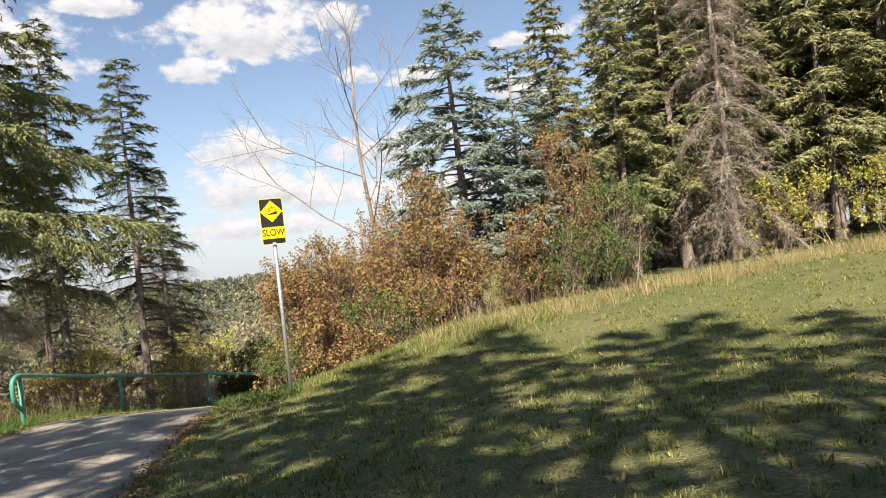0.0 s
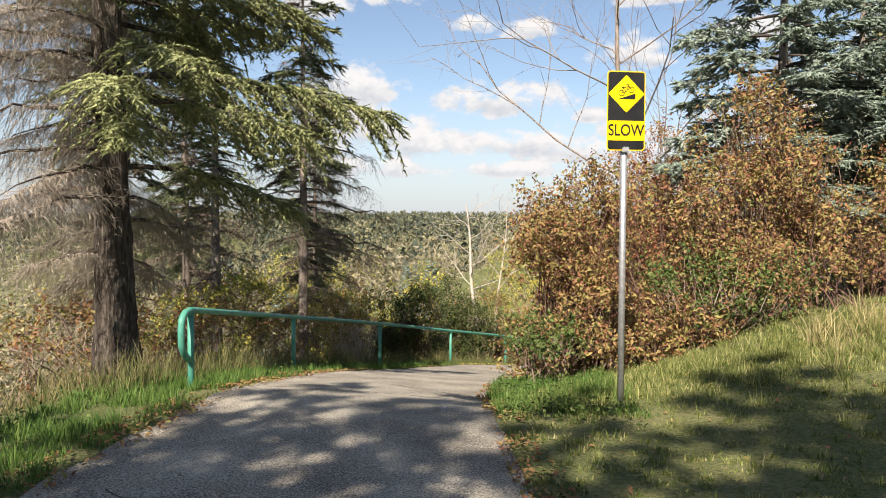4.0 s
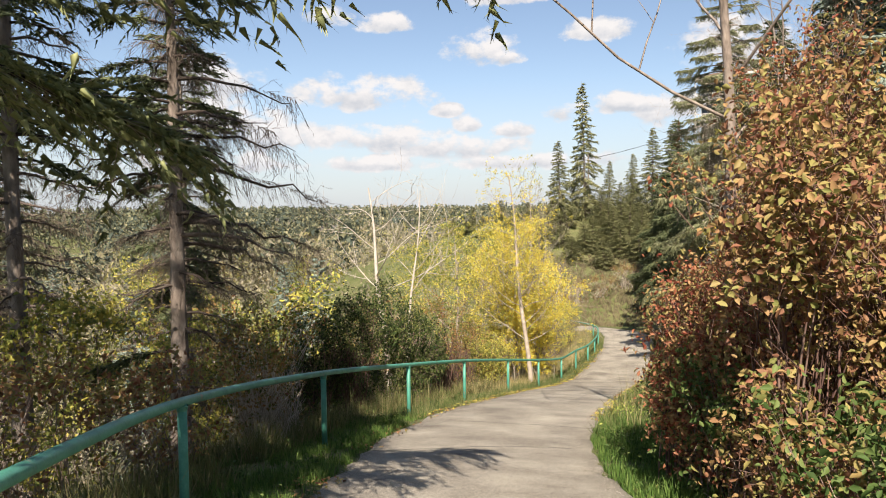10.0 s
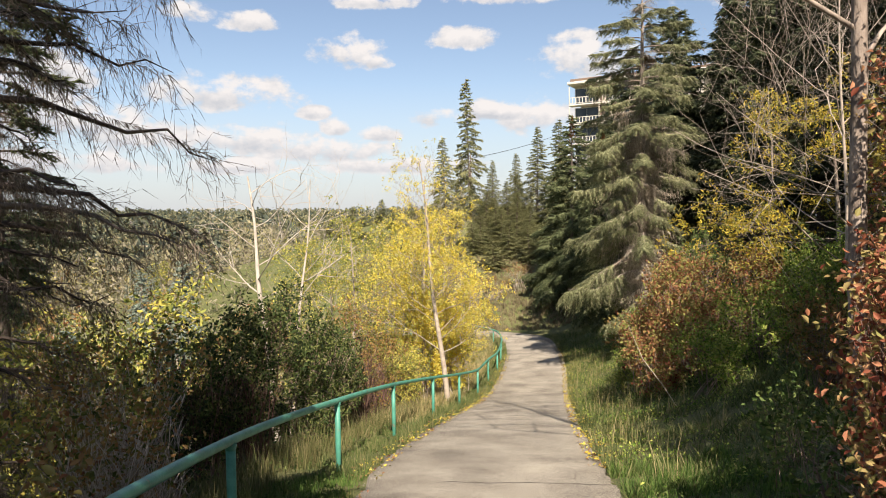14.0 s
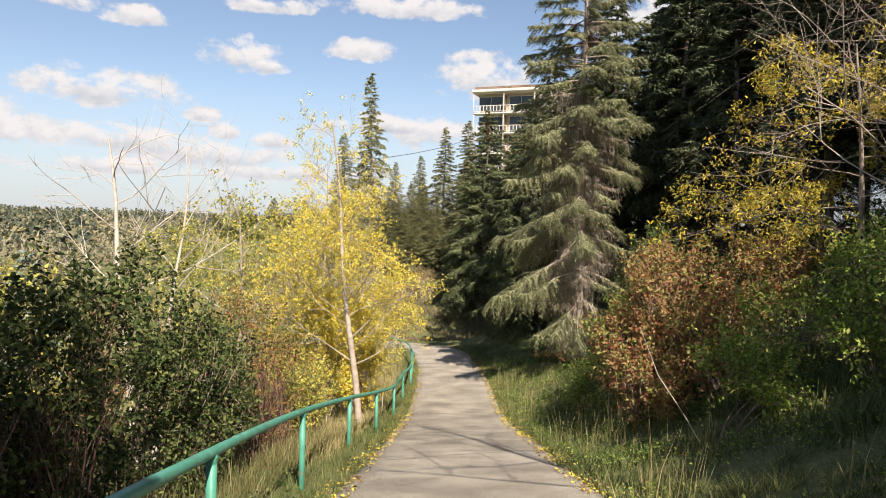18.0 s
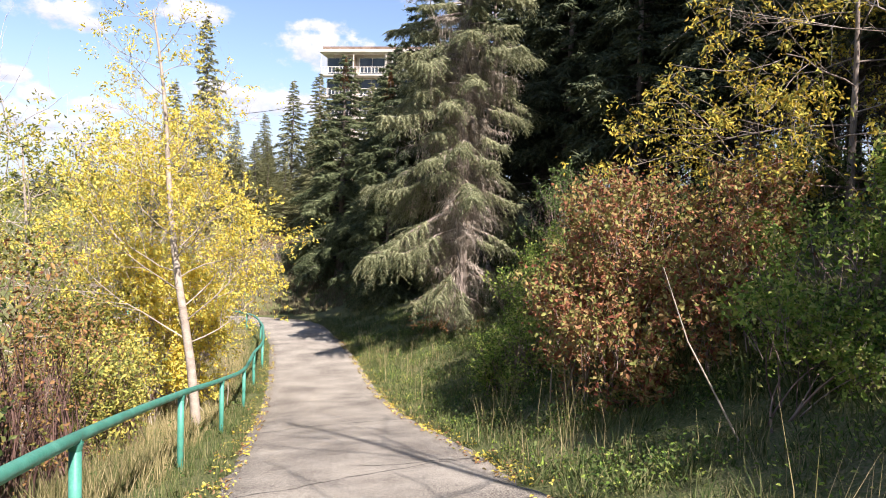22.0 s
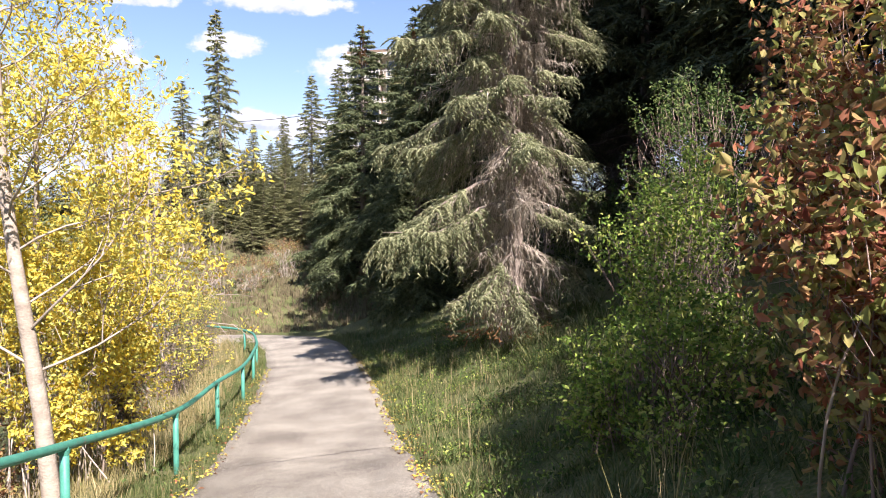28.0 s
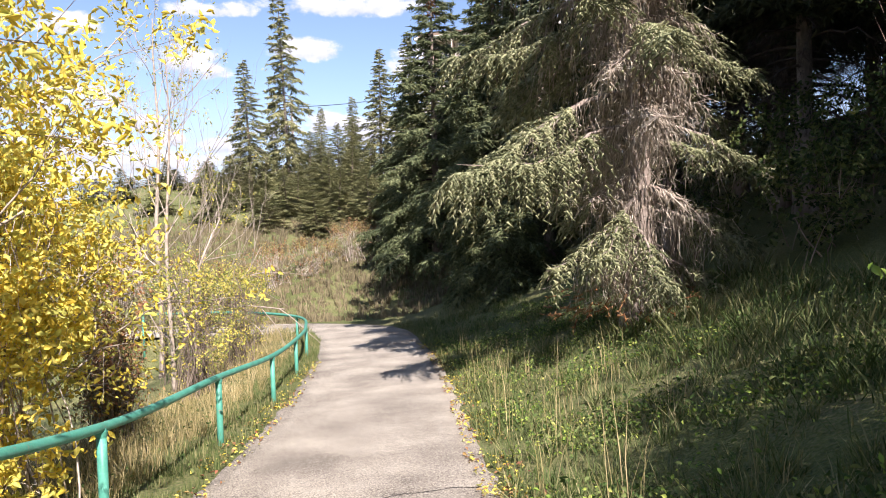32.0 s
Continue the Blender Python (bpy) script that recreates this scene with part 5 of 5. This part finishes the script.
shrub("russet_dogwood", [(2.1, 32.1, 0.9, 0.85, 0.9, 1.1), (2.7, 31.6, 1.3, 0.9, 0.9, 1.5), (3.6, 32.4, 1.3, 1.0, 1.0, 1.5), (4.4, 31.2, 1.1, 0.8, 0.8, 1.2), (1.75, 30.7, 0.5, 0.75, 0.7, 0.7), (2.9, 30.3, 0.8, 0.9, 0.7, 1.0), (2.45, 32.7, 1.0, 0.6, 0.6, 1.3), (3.2, 33.2, 1.6, 0.7, 0.7, 1.7)], 88, "leaf_dogwood", 40000, 0.072, "russet and yellow dogwood leaning over the grass", stems=80)
shrub("green_shrub", [(3.3, 35.8, 0.9, 0.75, 0.8, 1.2), (4.3, 36.4, 1.1, 0.8, 0.8, 1.5), (2.8, 34.8, 0.45, 0.8, 0.6, 0.65), (2.6, 35.7, 0.4, 0.5, 0.6, 0.55)], 89, "leaf_green", 19000, 0.054, "bright green shrub beside the drooping spruce", stems=70)
shrub("undergrowth", [(6.0, 31.2, 0.9, 1.2, 1.3, 1.2), (6.2, 33.6, 0.9, 1.2, 1.3, 1.2), (5.6, 27.8, 0.8, 1.1, 1.2, 1.1), (7.0, 36.4, 0.9, 1.3, 1.4, 1.2), (8.0, 40.5, 0.8, 1.3, 1.4, 1.0), (8.6, 44.2, 0.9, 1.4, 1.4, 1.3), (9.9, 42.2, 0.9, 1.4, 1.4, 1.3), (8.9, 47.6, 0.9, 1.4, 1.4, 1.3), (7.6, 42.4, 0.6, 1.0, 1.0, 0.9), (10.6, 45.6, 1.0, 1.5, 1.5, 1.5), (10.8, 36.0, 1.4, 1.9, 1.9, 2.0), (12.8, 38.6, 1.6, 2.0, 2.0, 2.2), (14.2, 34.8, 1.6, 2.0, 2.0, 2.2), (16.2, 38.2, 1.8, 2.2, 2.2, 2.4)], 91, "leaf_dark", 24000, 0.085, "dark undergrowth on the shaded bank", stems=120)
shrub("green_shrub", [(5.6, 37.6, 1.7, 1.0, 1.1, 1.8), (6.4, 39.0, 2.0, 1.1, 1.1, 2.0)], 90, "leaf_sage", 7500, 0.058, "taller thin green shrub in the shade of the wood", stems=80)
put(deciduous("golden_elm", 5.3, 55, 0.08, "leaf_gold", 15000, 0.075, "bark", (-0.1, -0.03), 0.16, 0.5, 5, 2, 20, -0.05, near=0.1, top_thin=0.5, clump=2.2, shape=0.36), 6.5, 31.2, "small tree with golden leaves and bare upper twigs above the bank")
bare_tree("bare_tree", 3.9, 26.8, 6.4, 56, 0.05, "grey leafless small tree above the bank", bark="twig", lean=(-0.03, 0), start=0.2, limbs=24, reach=0.5, up=0.4, kids=4, levels=3)
bare_tree("bare_tree", 5.2, 25.4, 6.0, 57, 0.045, "grey leafless small tree leaning over the bank", bark="twig", lean=(-0.12, 0), start=0.2, limbs=12, reach=0.5, up=0.1, kids=4)

# ---- woods down the valley slope ----
v1 = put(deciduous("valley_tree", 7.5, 58, 0.1, "leaf_lime", 1200, 0.28, "bark_pale", (0, 0), 0.1, 0.34, 5, 1, 14, 0.4, near=0.45), -14.5, 46, "yellow-green tree on the valley slope", group="valley trees")
v2 = put(deciduous("valley_tree", 7.0, 59, 0.09, "leaf_mixed", 1000, 0.2, "bark_pale", (0, 0), 0.1, 0.34, 6, 1, 14, 0.5, near=0.45), -17.5, 40, "thin brownish tree on the valley slope", group="valley trees")
v3 = put(conifer("valley_spruce", 10, 2.5, 60, "needle_blue", "bark", 0.14, base=0.04, whorls=7, power=0.75, droop=0.4, hang=0.4, spacing=0.2, blet=0.4, finger=0.3, fr=0.05, fstep=0.15, bare_in=0.15, fuzz=1),
         -17.0, 54, "blue-grey spruce on the valley slope", group="valley spruces")
rv = np.random.default_rng(99)
for k in range(44):
    y = rv.uniform(26, 110)
    x = float(left_edge(min(y, 58))) - rv.uniform(8, 14 + 0.55 * y)
    if y > 60:
        x = min(x, -22 - 0.3 * (y - 60))
    sc = min(rv.uniform(0.8, 1.4), (-2.2 - 0.012 * y - gz(x, y)) / (10.0 if k % 4 == 3 else 8.4))
    if sc > 0.35:
        again((v1, v2, v2, v3)[k % 4], x, y, k * 41, sc)

# far woods and valley brush, uncountable
def far_cover(name, n, fx, fy, lo, hi, per, clump, mat, label, conifer, slim=0.45):
    z = height(fx, fy)
    d = np.hypot(fx + 2, fy - 15)
    cap = (-1.4 + 0.0245 * np.clip(d, 0, 480)) * rv.uniform(0.45, 1.2, len(fx)) ** np.where(d > 260, 1.0, 0.0) - z
    H = np.minimum(rv.uniform(lo, hi, len(fx)), cap)
    k = H > 1.2
    fx, fy, z, H = fx[k], fy[k], z[k], H[k]
    con = rv.random(len(fx)) < conifer
    R = np.where(con, 0.22, 0.42) * H * rv.uniform(0.8, 1.3, len(fx))
    m = len(fx)
    t = rv.random((m, per))
    rr = np.where(con[:, None], (1 - t) * np.sqrt(rv.random((m, per))), np.sqrt(np.clip(1 - (2 * t - 0.9) ** 2, 0.05, 1)) * rv.random((m, per)) ** 0.4) * R[:, None]
    a = rv.random((m, per)) * 6.283
    p = np.stack([fx[:, None] + rr * np.cos(a), fy[:, None] + rr * np.sin(a), z[:, None] + H[:, None] * (0.04 + 0.96 * t)], -1).reshape(-1, 3)
    sz = (clump * H[:, None] * rv.uniform(0.6, 1.3, (m, per))).reshape(-1, 1)
    u = unit(rv.normal(size=p.shape) + (0, 0, 0.3))
    v = unit(np.cross(u, rv.normal(size=p.shape)))
    s = Soup()
    s.blades(p - u * sz * 0.6, p + u * sz * 0.8, v * sz * slim)
    tagged(piece(name, s.mesh(name, mat)), label, "woods", kind="stuff")


def valley_spots(n, y0, y1, x0, off, pw=0.8):
    y = y0 + (y1 - y0) * rv.random(n) ** pw
    x1 = left_edge(y) - off
    return x1 + (x0 - 0.45 * y - x1) * rv.random(n), y


far_cover("valley_brush", 0, *valley_spots(2300, 44, 330, -60, 9), 2.2, 5.5, 110, 0.085, "brush", "grey, brown and yellow autumn brush on the valley slope", 0.0, 0.2)
ys = rv.uniform(-4, 32, 300)
far_cover("valley_brush", 0, left_edge(ys) - 8.0 - 26 * rv.random(300) ** 1.2, ys, 1.2, 3.2, 260, 0.05, "brush", "grey and brown brush on the slope below the spruces", 0.0, 0.3)
ys = rv.uniform(-10, 130, 900)
far_cover("valley_brush", 0, left_edge(np.clip(ys, 0, 58)) - 28 - 80 * rv.random(900), ys, 2.5, 6, 70, 0.1, "brush", "autumn brush filling the valley below the path", 0.0, 0.25)
far_cover("far_woods", 0, *valley_spots(900, 90, 330, -60, 20), 4, 9, 50, 0.13, "far_wood", "dark trees scattered through the valley", 0.7)
far_cover("far_woods", 0, *valley_spots(4000, 280, 560, -110, -10, 0.8), 7, 14, 70, 0.09, "far_wood", "far mixed autumn woods on the other side of the valley", 0.6)

fa, fd = np.radians(rv.uniform(14, 85, 2400)), 270 + 330 * rv.random(2400) ** 0.9
far_cover("far_woods", 0, -fd * np.sin(fa), 12 + fd * np.cos(fa), 5, 13, 60, 0.095, "far_wood", "mixed autumn woods along the valley to the west", 0.55)
fa, fd = np.radians(rv.uniform(18, 88, 1300)), 80 + 200 * rv.random(1300) ** 0.8
far_cover("valley_brush", 0, -fd * np.sin(fa), 12 + fd * np.cos(fa), 3, 8, 80, 0.09, "brush", "grey, green and yellow brush along the valley to the west", 0.2, 0.25)

# ---- buildings ----


def box(lo, hi, bev=0.0):
    bm = bmesh.new()
    lo, hi = Vector(lo), Vector(hi)
    bmesh.ops.create_cube(bm, size=1, matrix=Matrix.LocRotScale((lo + hi) / 2, None, hi - lo))
    if bev:
        bmesh.ops.bevel(bm, geom=bm.edges[:], offset=bev, segments=1, affect="EDGES")
    return bm


BX, BY, BT = 21.05, 124.1, 21.5
flat = thing("apartment_building", BX, BY, 0, "cream apartment block with stacked balconies above the trees", "building")
flat.matrix_basis = pose(BX, BY, 0, 0, 0, -30)
FL = 3.0
part("wall", box((0, 0, -3), (19, 14, BT - 0.5)), "cream", flat)
rf = part("roof", box((-1.6, -1.8, BT - 0.5), (20, 15, BT - 0.1), 0.05), "white", flat, "flat roof with wide pale eaves")
part("parapet", box((-1.2, -1.4, BT - 0.1), (19.6, 14.6, BT + 0.35)), "brownwall", rf)
for k in range(7):
    zf = BT - 0.5 - FL * (k + 1)
    for b in range(2):
        x0 = -1.4 + b * 10.2
        bal = part("balcony", box((x0, -1.6, zf - 0.22), (x0 + 9.4, -0.002, zf), 0.02), "white", flat)
        part("handrail", box((x0, -1.6, zf + 0.95), (x0 + 9.4, -1.52, zf + 1.03)), "white", bal)
        part("lower_rail", box((x0, -1.6, zf + 0.12), (x0 + 9.4, -1.54, zf + 0.18)), "white", bal)
        for c in range(19):
            xx = x0 + 0.06 + c * 0.513
            part("baluster", box((xx, -1.595, zf + 0.181), (xx + 0.09, -1.545, zf + 0.949)), "white", bal)
        for c in range(3):
            xx = x0 + c * 4.64
            part("column", box((xx, -1.515, zf + 0.003), (xx + 0.12, -1.395, zf + FL - 0.223)), "white", bal)
        part("divider", box((x0 + 4.6, -1.5, zf + 0.003), (x0 + 4.75, -0.003, zf + 2.6)), "brownwall", bal)
        for c in range(2):
            win = part("window", box((x0 + 0.5 + c * 4.7, -0.06, zf + 0.06), (x0 + 4.3 + c * 4.7, -0.004, zf + 2.6)), "white", flat)
            for g in range(2):
                part("pane", box((x0 + 0.6 + c * 4.7 + g * 1.8, -0.075, zf + 0.14), (x0 + 2.34 + c * 4.7 + g * 1.8, -0.063, zf + 2.5)), "glass", win)
    win = part("window", box((-0.06, 4, zf + 0.9), (-0.004, 6, zf + 2.2)), "white", flat)
    part("pane", box((-0.075, 4.1, zf + 1.0), (-0.063, 5.9, zf + 2.1)), "glass", win)


def house(x, y, wd, dp, h, mat, label):
    z = gz(x, y)
    hs = thing("house", x, y, z, label, "house", "houses across the valley")
    part("wall", box((-wd / 2, -dp / 2, -1), (wd / 2, dp / 2, h)), mat, hs)
    bm = bmesh.new()
    a = wd / 2 + 0.5
    d = dp / 2 + 0.5
    v = [bm.verts.new(p) for p in ((-a, -d, h + 0.02), (a, -d, h + 0.02), (a, d, h + 0.02), (-a, d, h + 0.02), (-a, 0, h + wd * 0.22), (a, 0, h + wd * 0.22))]
    for f in ((0, 1, 5, 4), (2, 3, 4, 5), (0, 4, 3), (1, 2, 5), (3, 2, 1, 0)):
        bm.faces.new([v[k] for k in f])
    part("roof", bm, "roof", hs)
    for k in range(3):
        xx = -wd / 2 + wd * (k + 0.5) / 3
        wi = part("window", box((xx - 0.8, -dp / 2 - 0.06, h - 2), (xx + 0.8, -dp / 2 - 0.004, h - 0.6)), "white", hs)
        part("pane", box((xx - 0.7, -dp / 2 - 0.075, h - 1.9), (xx + 0.7, -dp / 2 - 0.063, h - 0.7)), "glass", wi)


for x, y, wd, mat, lb in ((-96, 300, 9, "cream", "cream house among far trees"), (-72, 345, 9, "brownwall", "brown house among far trees"), (-128, 330, 11, "cream", "long cream house among far trees"),
                          (-58, 300, 8, "brownwall", "small brown house among far trees"), (-105, 380, 12, "cream", "pale house near the skyline")):
    house(x, y, wd, 6, 3.6, mat, lb)

# overhead wire on the hillside
s = Soup()
t = np.linspace(0, 1, 14)
s.tube(np.stack([2 + 22 * t, 96 + 30 * t, 7.5 + 9 * t - 3 * t * (1 - t)], 1), np.full(14, 0.03), 4)
wire = tagged(piece("overhead_wire", s.mesh("overhead_wire", "wire")), "thin dark overhead wire above the trees", "wire")
for x, y, h in ((2, 96, 7.5), (24, 126, 16.5)):
    s = Soup()
    s.tube([(x, y, gz(x, y) - 0.5), (x, y, h + 0.5)], [0.14, 0.09], 6, True)
    tagged(piece("wire_pole", s.mesh("wire_pole", "bark")), "plain wooden pole carrying the wire", "pole")

# ---- grasses and litter ----


def grass(name, n, place, hgt, wid, mat, label, seed, lean=0.75):
    r = np.random.default_rng(seed)
    per = 12
    cx, cy = place(r, n // per)
    a = r.random(len(cx) * per) * 6.283
    ro = 0.11 * np.sqrt(r.random(len(a))) * (hgt / 0.25) ** 0.5
    x, y = np.repeat(cx, per) + ro * np.cos(a), np.repeat(cy, per) + ro * np.sin(a)
    k = (x < left_edge(y) - 0.02) | (x > right_edge(y) + 0.02) | (y > 57)
    tall = np.repeat(0.35 + 1.1 * r.random(len(cx)) ** 1.6, per)[k]
    x, y, a = x[k], y[k], a[k] + r.normal(size=int(k.sum())) * 0.6
    z = height(x, y)
    base = np.stack([x, y, z - 0.01], 1)
    h = hgt * (0.45 + 0.75 * r.random(len(x))) * tall
    tip = base + np.stack([np.cos(a) * h * lean * r.random(len(x)), np.sin(a) * h * lean * r.random(len(x)), h], 1)
    b = a + 1.57 + r.normal(size=len(x)) * 0.5
    half = np.stack([np.cos(b), np.sin(b), 0 * b], 1) * (wid * (0.6 + 0.8 * r.random((len(x), 1))))
    s = Soup()
    mid = (base + tip) / 2 + np.stack([np.cos(a), np.sin(a), 0 * a], 1) * (-0.06 * h)[:, None]
    s.add(np.stack([base - half, base + half, mid + half * 0.8, mid - half * 0.8, tip], 1),
          tris=(np.array([[3, 2, 4]])[None] + (np.arange(len(x)) * 5)[:, None, None]), quads=(np.array([[0, 1, 2, 3]])[None] + (np.arange(len(x)) * 5)[:, None, None]))
    return tagged(piece(name, s.mesh(name, mat)), label, "grass", kind="stuff")


def beside(side, y0, y1, d0, d1, power=1.0):
    def f(r, n):
        y = r.uniform(y0, y1, n)
        d = d0 + (d1 - d0) * r.random(n) ** power
        clump = np.sin(y * 2.1 + d * 3) + np.sin(y * 5.3 + 1) + r.normal(size=n) * 0.8
        k = clump > -0.6
        y, d = y[k], d[k]
        return (left_edge(y) - d, y) if side < 0 else (right_edge(y) + d, y)
    return f


def lawn(r, n):
    x, y = r.uniform(-1.5, 15, n), 2.5 + 16 * r.random(n) ** 1.3
    k = x > right_edge(y) + 0.03
    return x[k], y[k]


grass("lawn_grass", 150000, lawn, 0.06, 0.0075, "turf", "short mown lawn with fallen leaves", 101, 0.8)
grass("verge_grass", 60000, beside(-1, 4, 24, 0.04, 1.7), 0.13, 0.005, "lush", "lush green grass along the path edge", 102, 0.6)
grass("verge_grass", 36000, beside(-1, 22, 58, 0.04, 1.0), 0.17, 0.004, "weeds", "green and straw grass under the handrail", 103, 0.6)
grass("tall_grass", 36000, beside(-1, 11, 34, 1.1, 3.2, 1.2), 0.42, 0.0045, "rough", "tall brown and green grass behind the handrail", 104)
grass("tall_grass", 34000, beside(-1, 30, 58, 0.8, 3.4, 1.2), 0.34, 0.004, "dry", "tall straw grass behind the handrail", 105)
grass("bank_grass", 46000, beside(1, 12, 24, 0.04, 1.6), 0.16, 0.005, "lush", "green grass below the thicket", 106, 0.6)
grass("bank_grass", 70000, beside(1, 22, 57, 0.05, 3.2, 1.1), 0.22, 0.0055, "weeds", "long green and straw grass on the bank", 107, 1.2)
grass("bank_weeds", 26000, beside(1, 24, 47, 2.6, 5.2, 1.0), 0.34, 0.009, "weeds", "rough green weeds under the shrubs of the bank", 118, 1.2)
grass("seed_stalks", 1300, beside(1, 22, 50, 0.3, 2.2, 1.0), 0.75, 0.0035, "dry", "thin straw seed stalks standing above the bank grass", 117, 0.4)


def meadow_edge(r, n):
    x = 3.4 + 21 * r.random(n) ** 0.8
    y = 13.6 + 0.42 * np.clip(x - 1, 0, 16) + r.normal(size=n) * 0.4 + 0.15 * np.clip(x - 17, 0, 9)
    return x, y


grass("straw_grass", 26000, meadow_edge, 0.3, 0.0045, "dry", "dry straw grass where the lawn meets the wood", 108, 1.0)


def sign_verge(r, n):
    x = r.uniform(0.3, 6.0, n)
    y = 13.4 + 0.4 * np.clip(x - 1, 0, 16) + r.normal(size=n) * 0.75
    k = x > right_edge(y) + 0.1
    return x[k], y[k]


grass("verge_grass", 26000, sign_verge, 0.12, 0.0045, "turf", "rough green grass at the foot of the thicket", 116, 0.8)


def hillside(r, n):
    return r.uniform(-9, 8, n), r.uniform(59, 74, n)


grass("hill_grass", 50000, hillside, 0.3, 0.016, "hill", "dry brown grass on the hillside at the bend", 109, 0.5)


def litter(name, n, f, mat, label, seed, size):
    r = np.random.default_rng(seed)
    x, y = f(r, n)
    on = (x > left_edge(y)) & (x < right_edge(y)) & (y < 56)
    z = np.where(on, prof(y) + 0.03, height(x, y) + 0.035)
    s = Soup()
    s.leaves(np.stack([x, y, z], 1), size, r, up=2.6, fold=0.3)
    tagged(piece(name, s.mesh(name, mat)), label, "fallen leaves", kind="stuff")


litter("fallen_leaves", 1500, beside(1, 24, 52, -0.16, 0.3, 1.0), "leaf_yellow", "yellow leaves fallen along the path edge", 111, 0.05)
litter("fallen_leaves", 1000, beside(-1, 24, 50, -0.14, 0.3, 1.0), "leaf_yellow", "yellow leaves fallen along the path edge", 112, 0.05)
litter("fallen_leaves", 1500, lawn, "leaf_brown", "brown leaves scattered on the lawn", 113, 0.05)
litter("fallen_leaves", 1800, beside(1, 3, 16, -0.12, 0.3), "leaf_brown", "brown leaves along the path edge", 114, 0.05)
litter("fallen_leaves", 2200, beside(-1, 4, 18, -0.2, 0.35), "leaf_brown", "brown leaves along the path edge", 115, 0.05)



def herbs(name, n, f, mat, label, seed, size, top):
    r = np.random.default_rng(seed)
    x, y = f(r, n)
    patch = np.sin(x * 2.3 + y * 1.1) + np.sin(y * 2.9 - x) + r.normal(size=len(x)) * 0.5
    x, y = x[patch > 0.1], y[patch > 0.1]
    s = Soup()
    s.leaves(np.stack([x, y, height(x, y) + 0.02 + top * r.random(len(x)) ** 1.3], 1), size, r, up=0.9, fold=0.3)
    tagged(piece(name, s.mesh(name, mat)), label, "weeds", kind="stuff")


herbs("bank_herbs", 42000, beside(1, 28, 52, 0.35, 4.6, 1.0), "leaf_sage", "dull green weeds covering the shaded bank", 126, 0.05, 0.26)
herbs("bank_herbs", 26000, beside(1, 22, 52, 0.15, 3.4, 1.0), "leaf_green", "broad-leaved green weeds among the bank grass", 121, 0.045, 0.22)
herbs("bank_herbs", 9000, beside(-1, 9, 50, 0.2, 2.4, 1.0), "leaf_sage", "dull green weeds among the grass by the handrail", 122, 0.045, 0.2)
herbs("bank_herbs", 7000, beside(1, 11.5, 23, 0.1, 1.6, 1.0), "leaf_sage", "dull green weeds at the foot of the thicket", 123, 0.045, 0.18)
litter("fallen_leaves", 1600, beside(1, 24, 52, -0.2, 0.35, 1.0), "leaf_brown", "brown leaves along the path edge", 124, 0.05)
litter("fallen_leaves", 1300, beside(-1, 20, 50, -0.18, 0.35, 1.0), "leaf_brown", "brown leaves along the path edge", 125, 0.05)

# grit along the edges of the asphalt
r_ = np.random.default_rng(120)
s = Soup()
n = 5000
y = r_.uniform(3, 50, n)
sd = r_.random(n) < 0.5
off = np.abs(r_.normal(size=n)) * 0.16
x = np.where(sd, left_edge(y) + off, right_edge(y) - off)
f = np.clip((x - left_edge(y)) / (right_edge(y) - left_edge(y)), 0, 1)
p = np.stack([x, y, prof(y) + 0.025 * np.sin(np.pi * f) + 0.002], 1)
sz = (0.004 + 0.008 * r_.random(n))[:, None]
vs = np.stack([p + sz * np.array(o) for o in ((1, 0, 0), (-0.5, 0.9, 0), (-0.6, -0.8, 0), (0, 0, 0.9))], 1)
s.add(vs, tris=np.array([[0, 1, 3], [1, 2, 3], [2, 0, 3]])[None] + (np.arange(n) * 4)[:, None, None])
tagged(piece("grit", s.mesh("grit", "gravel")), "loose grit along the edges of the asphalt", "gravel", kind="stuff")
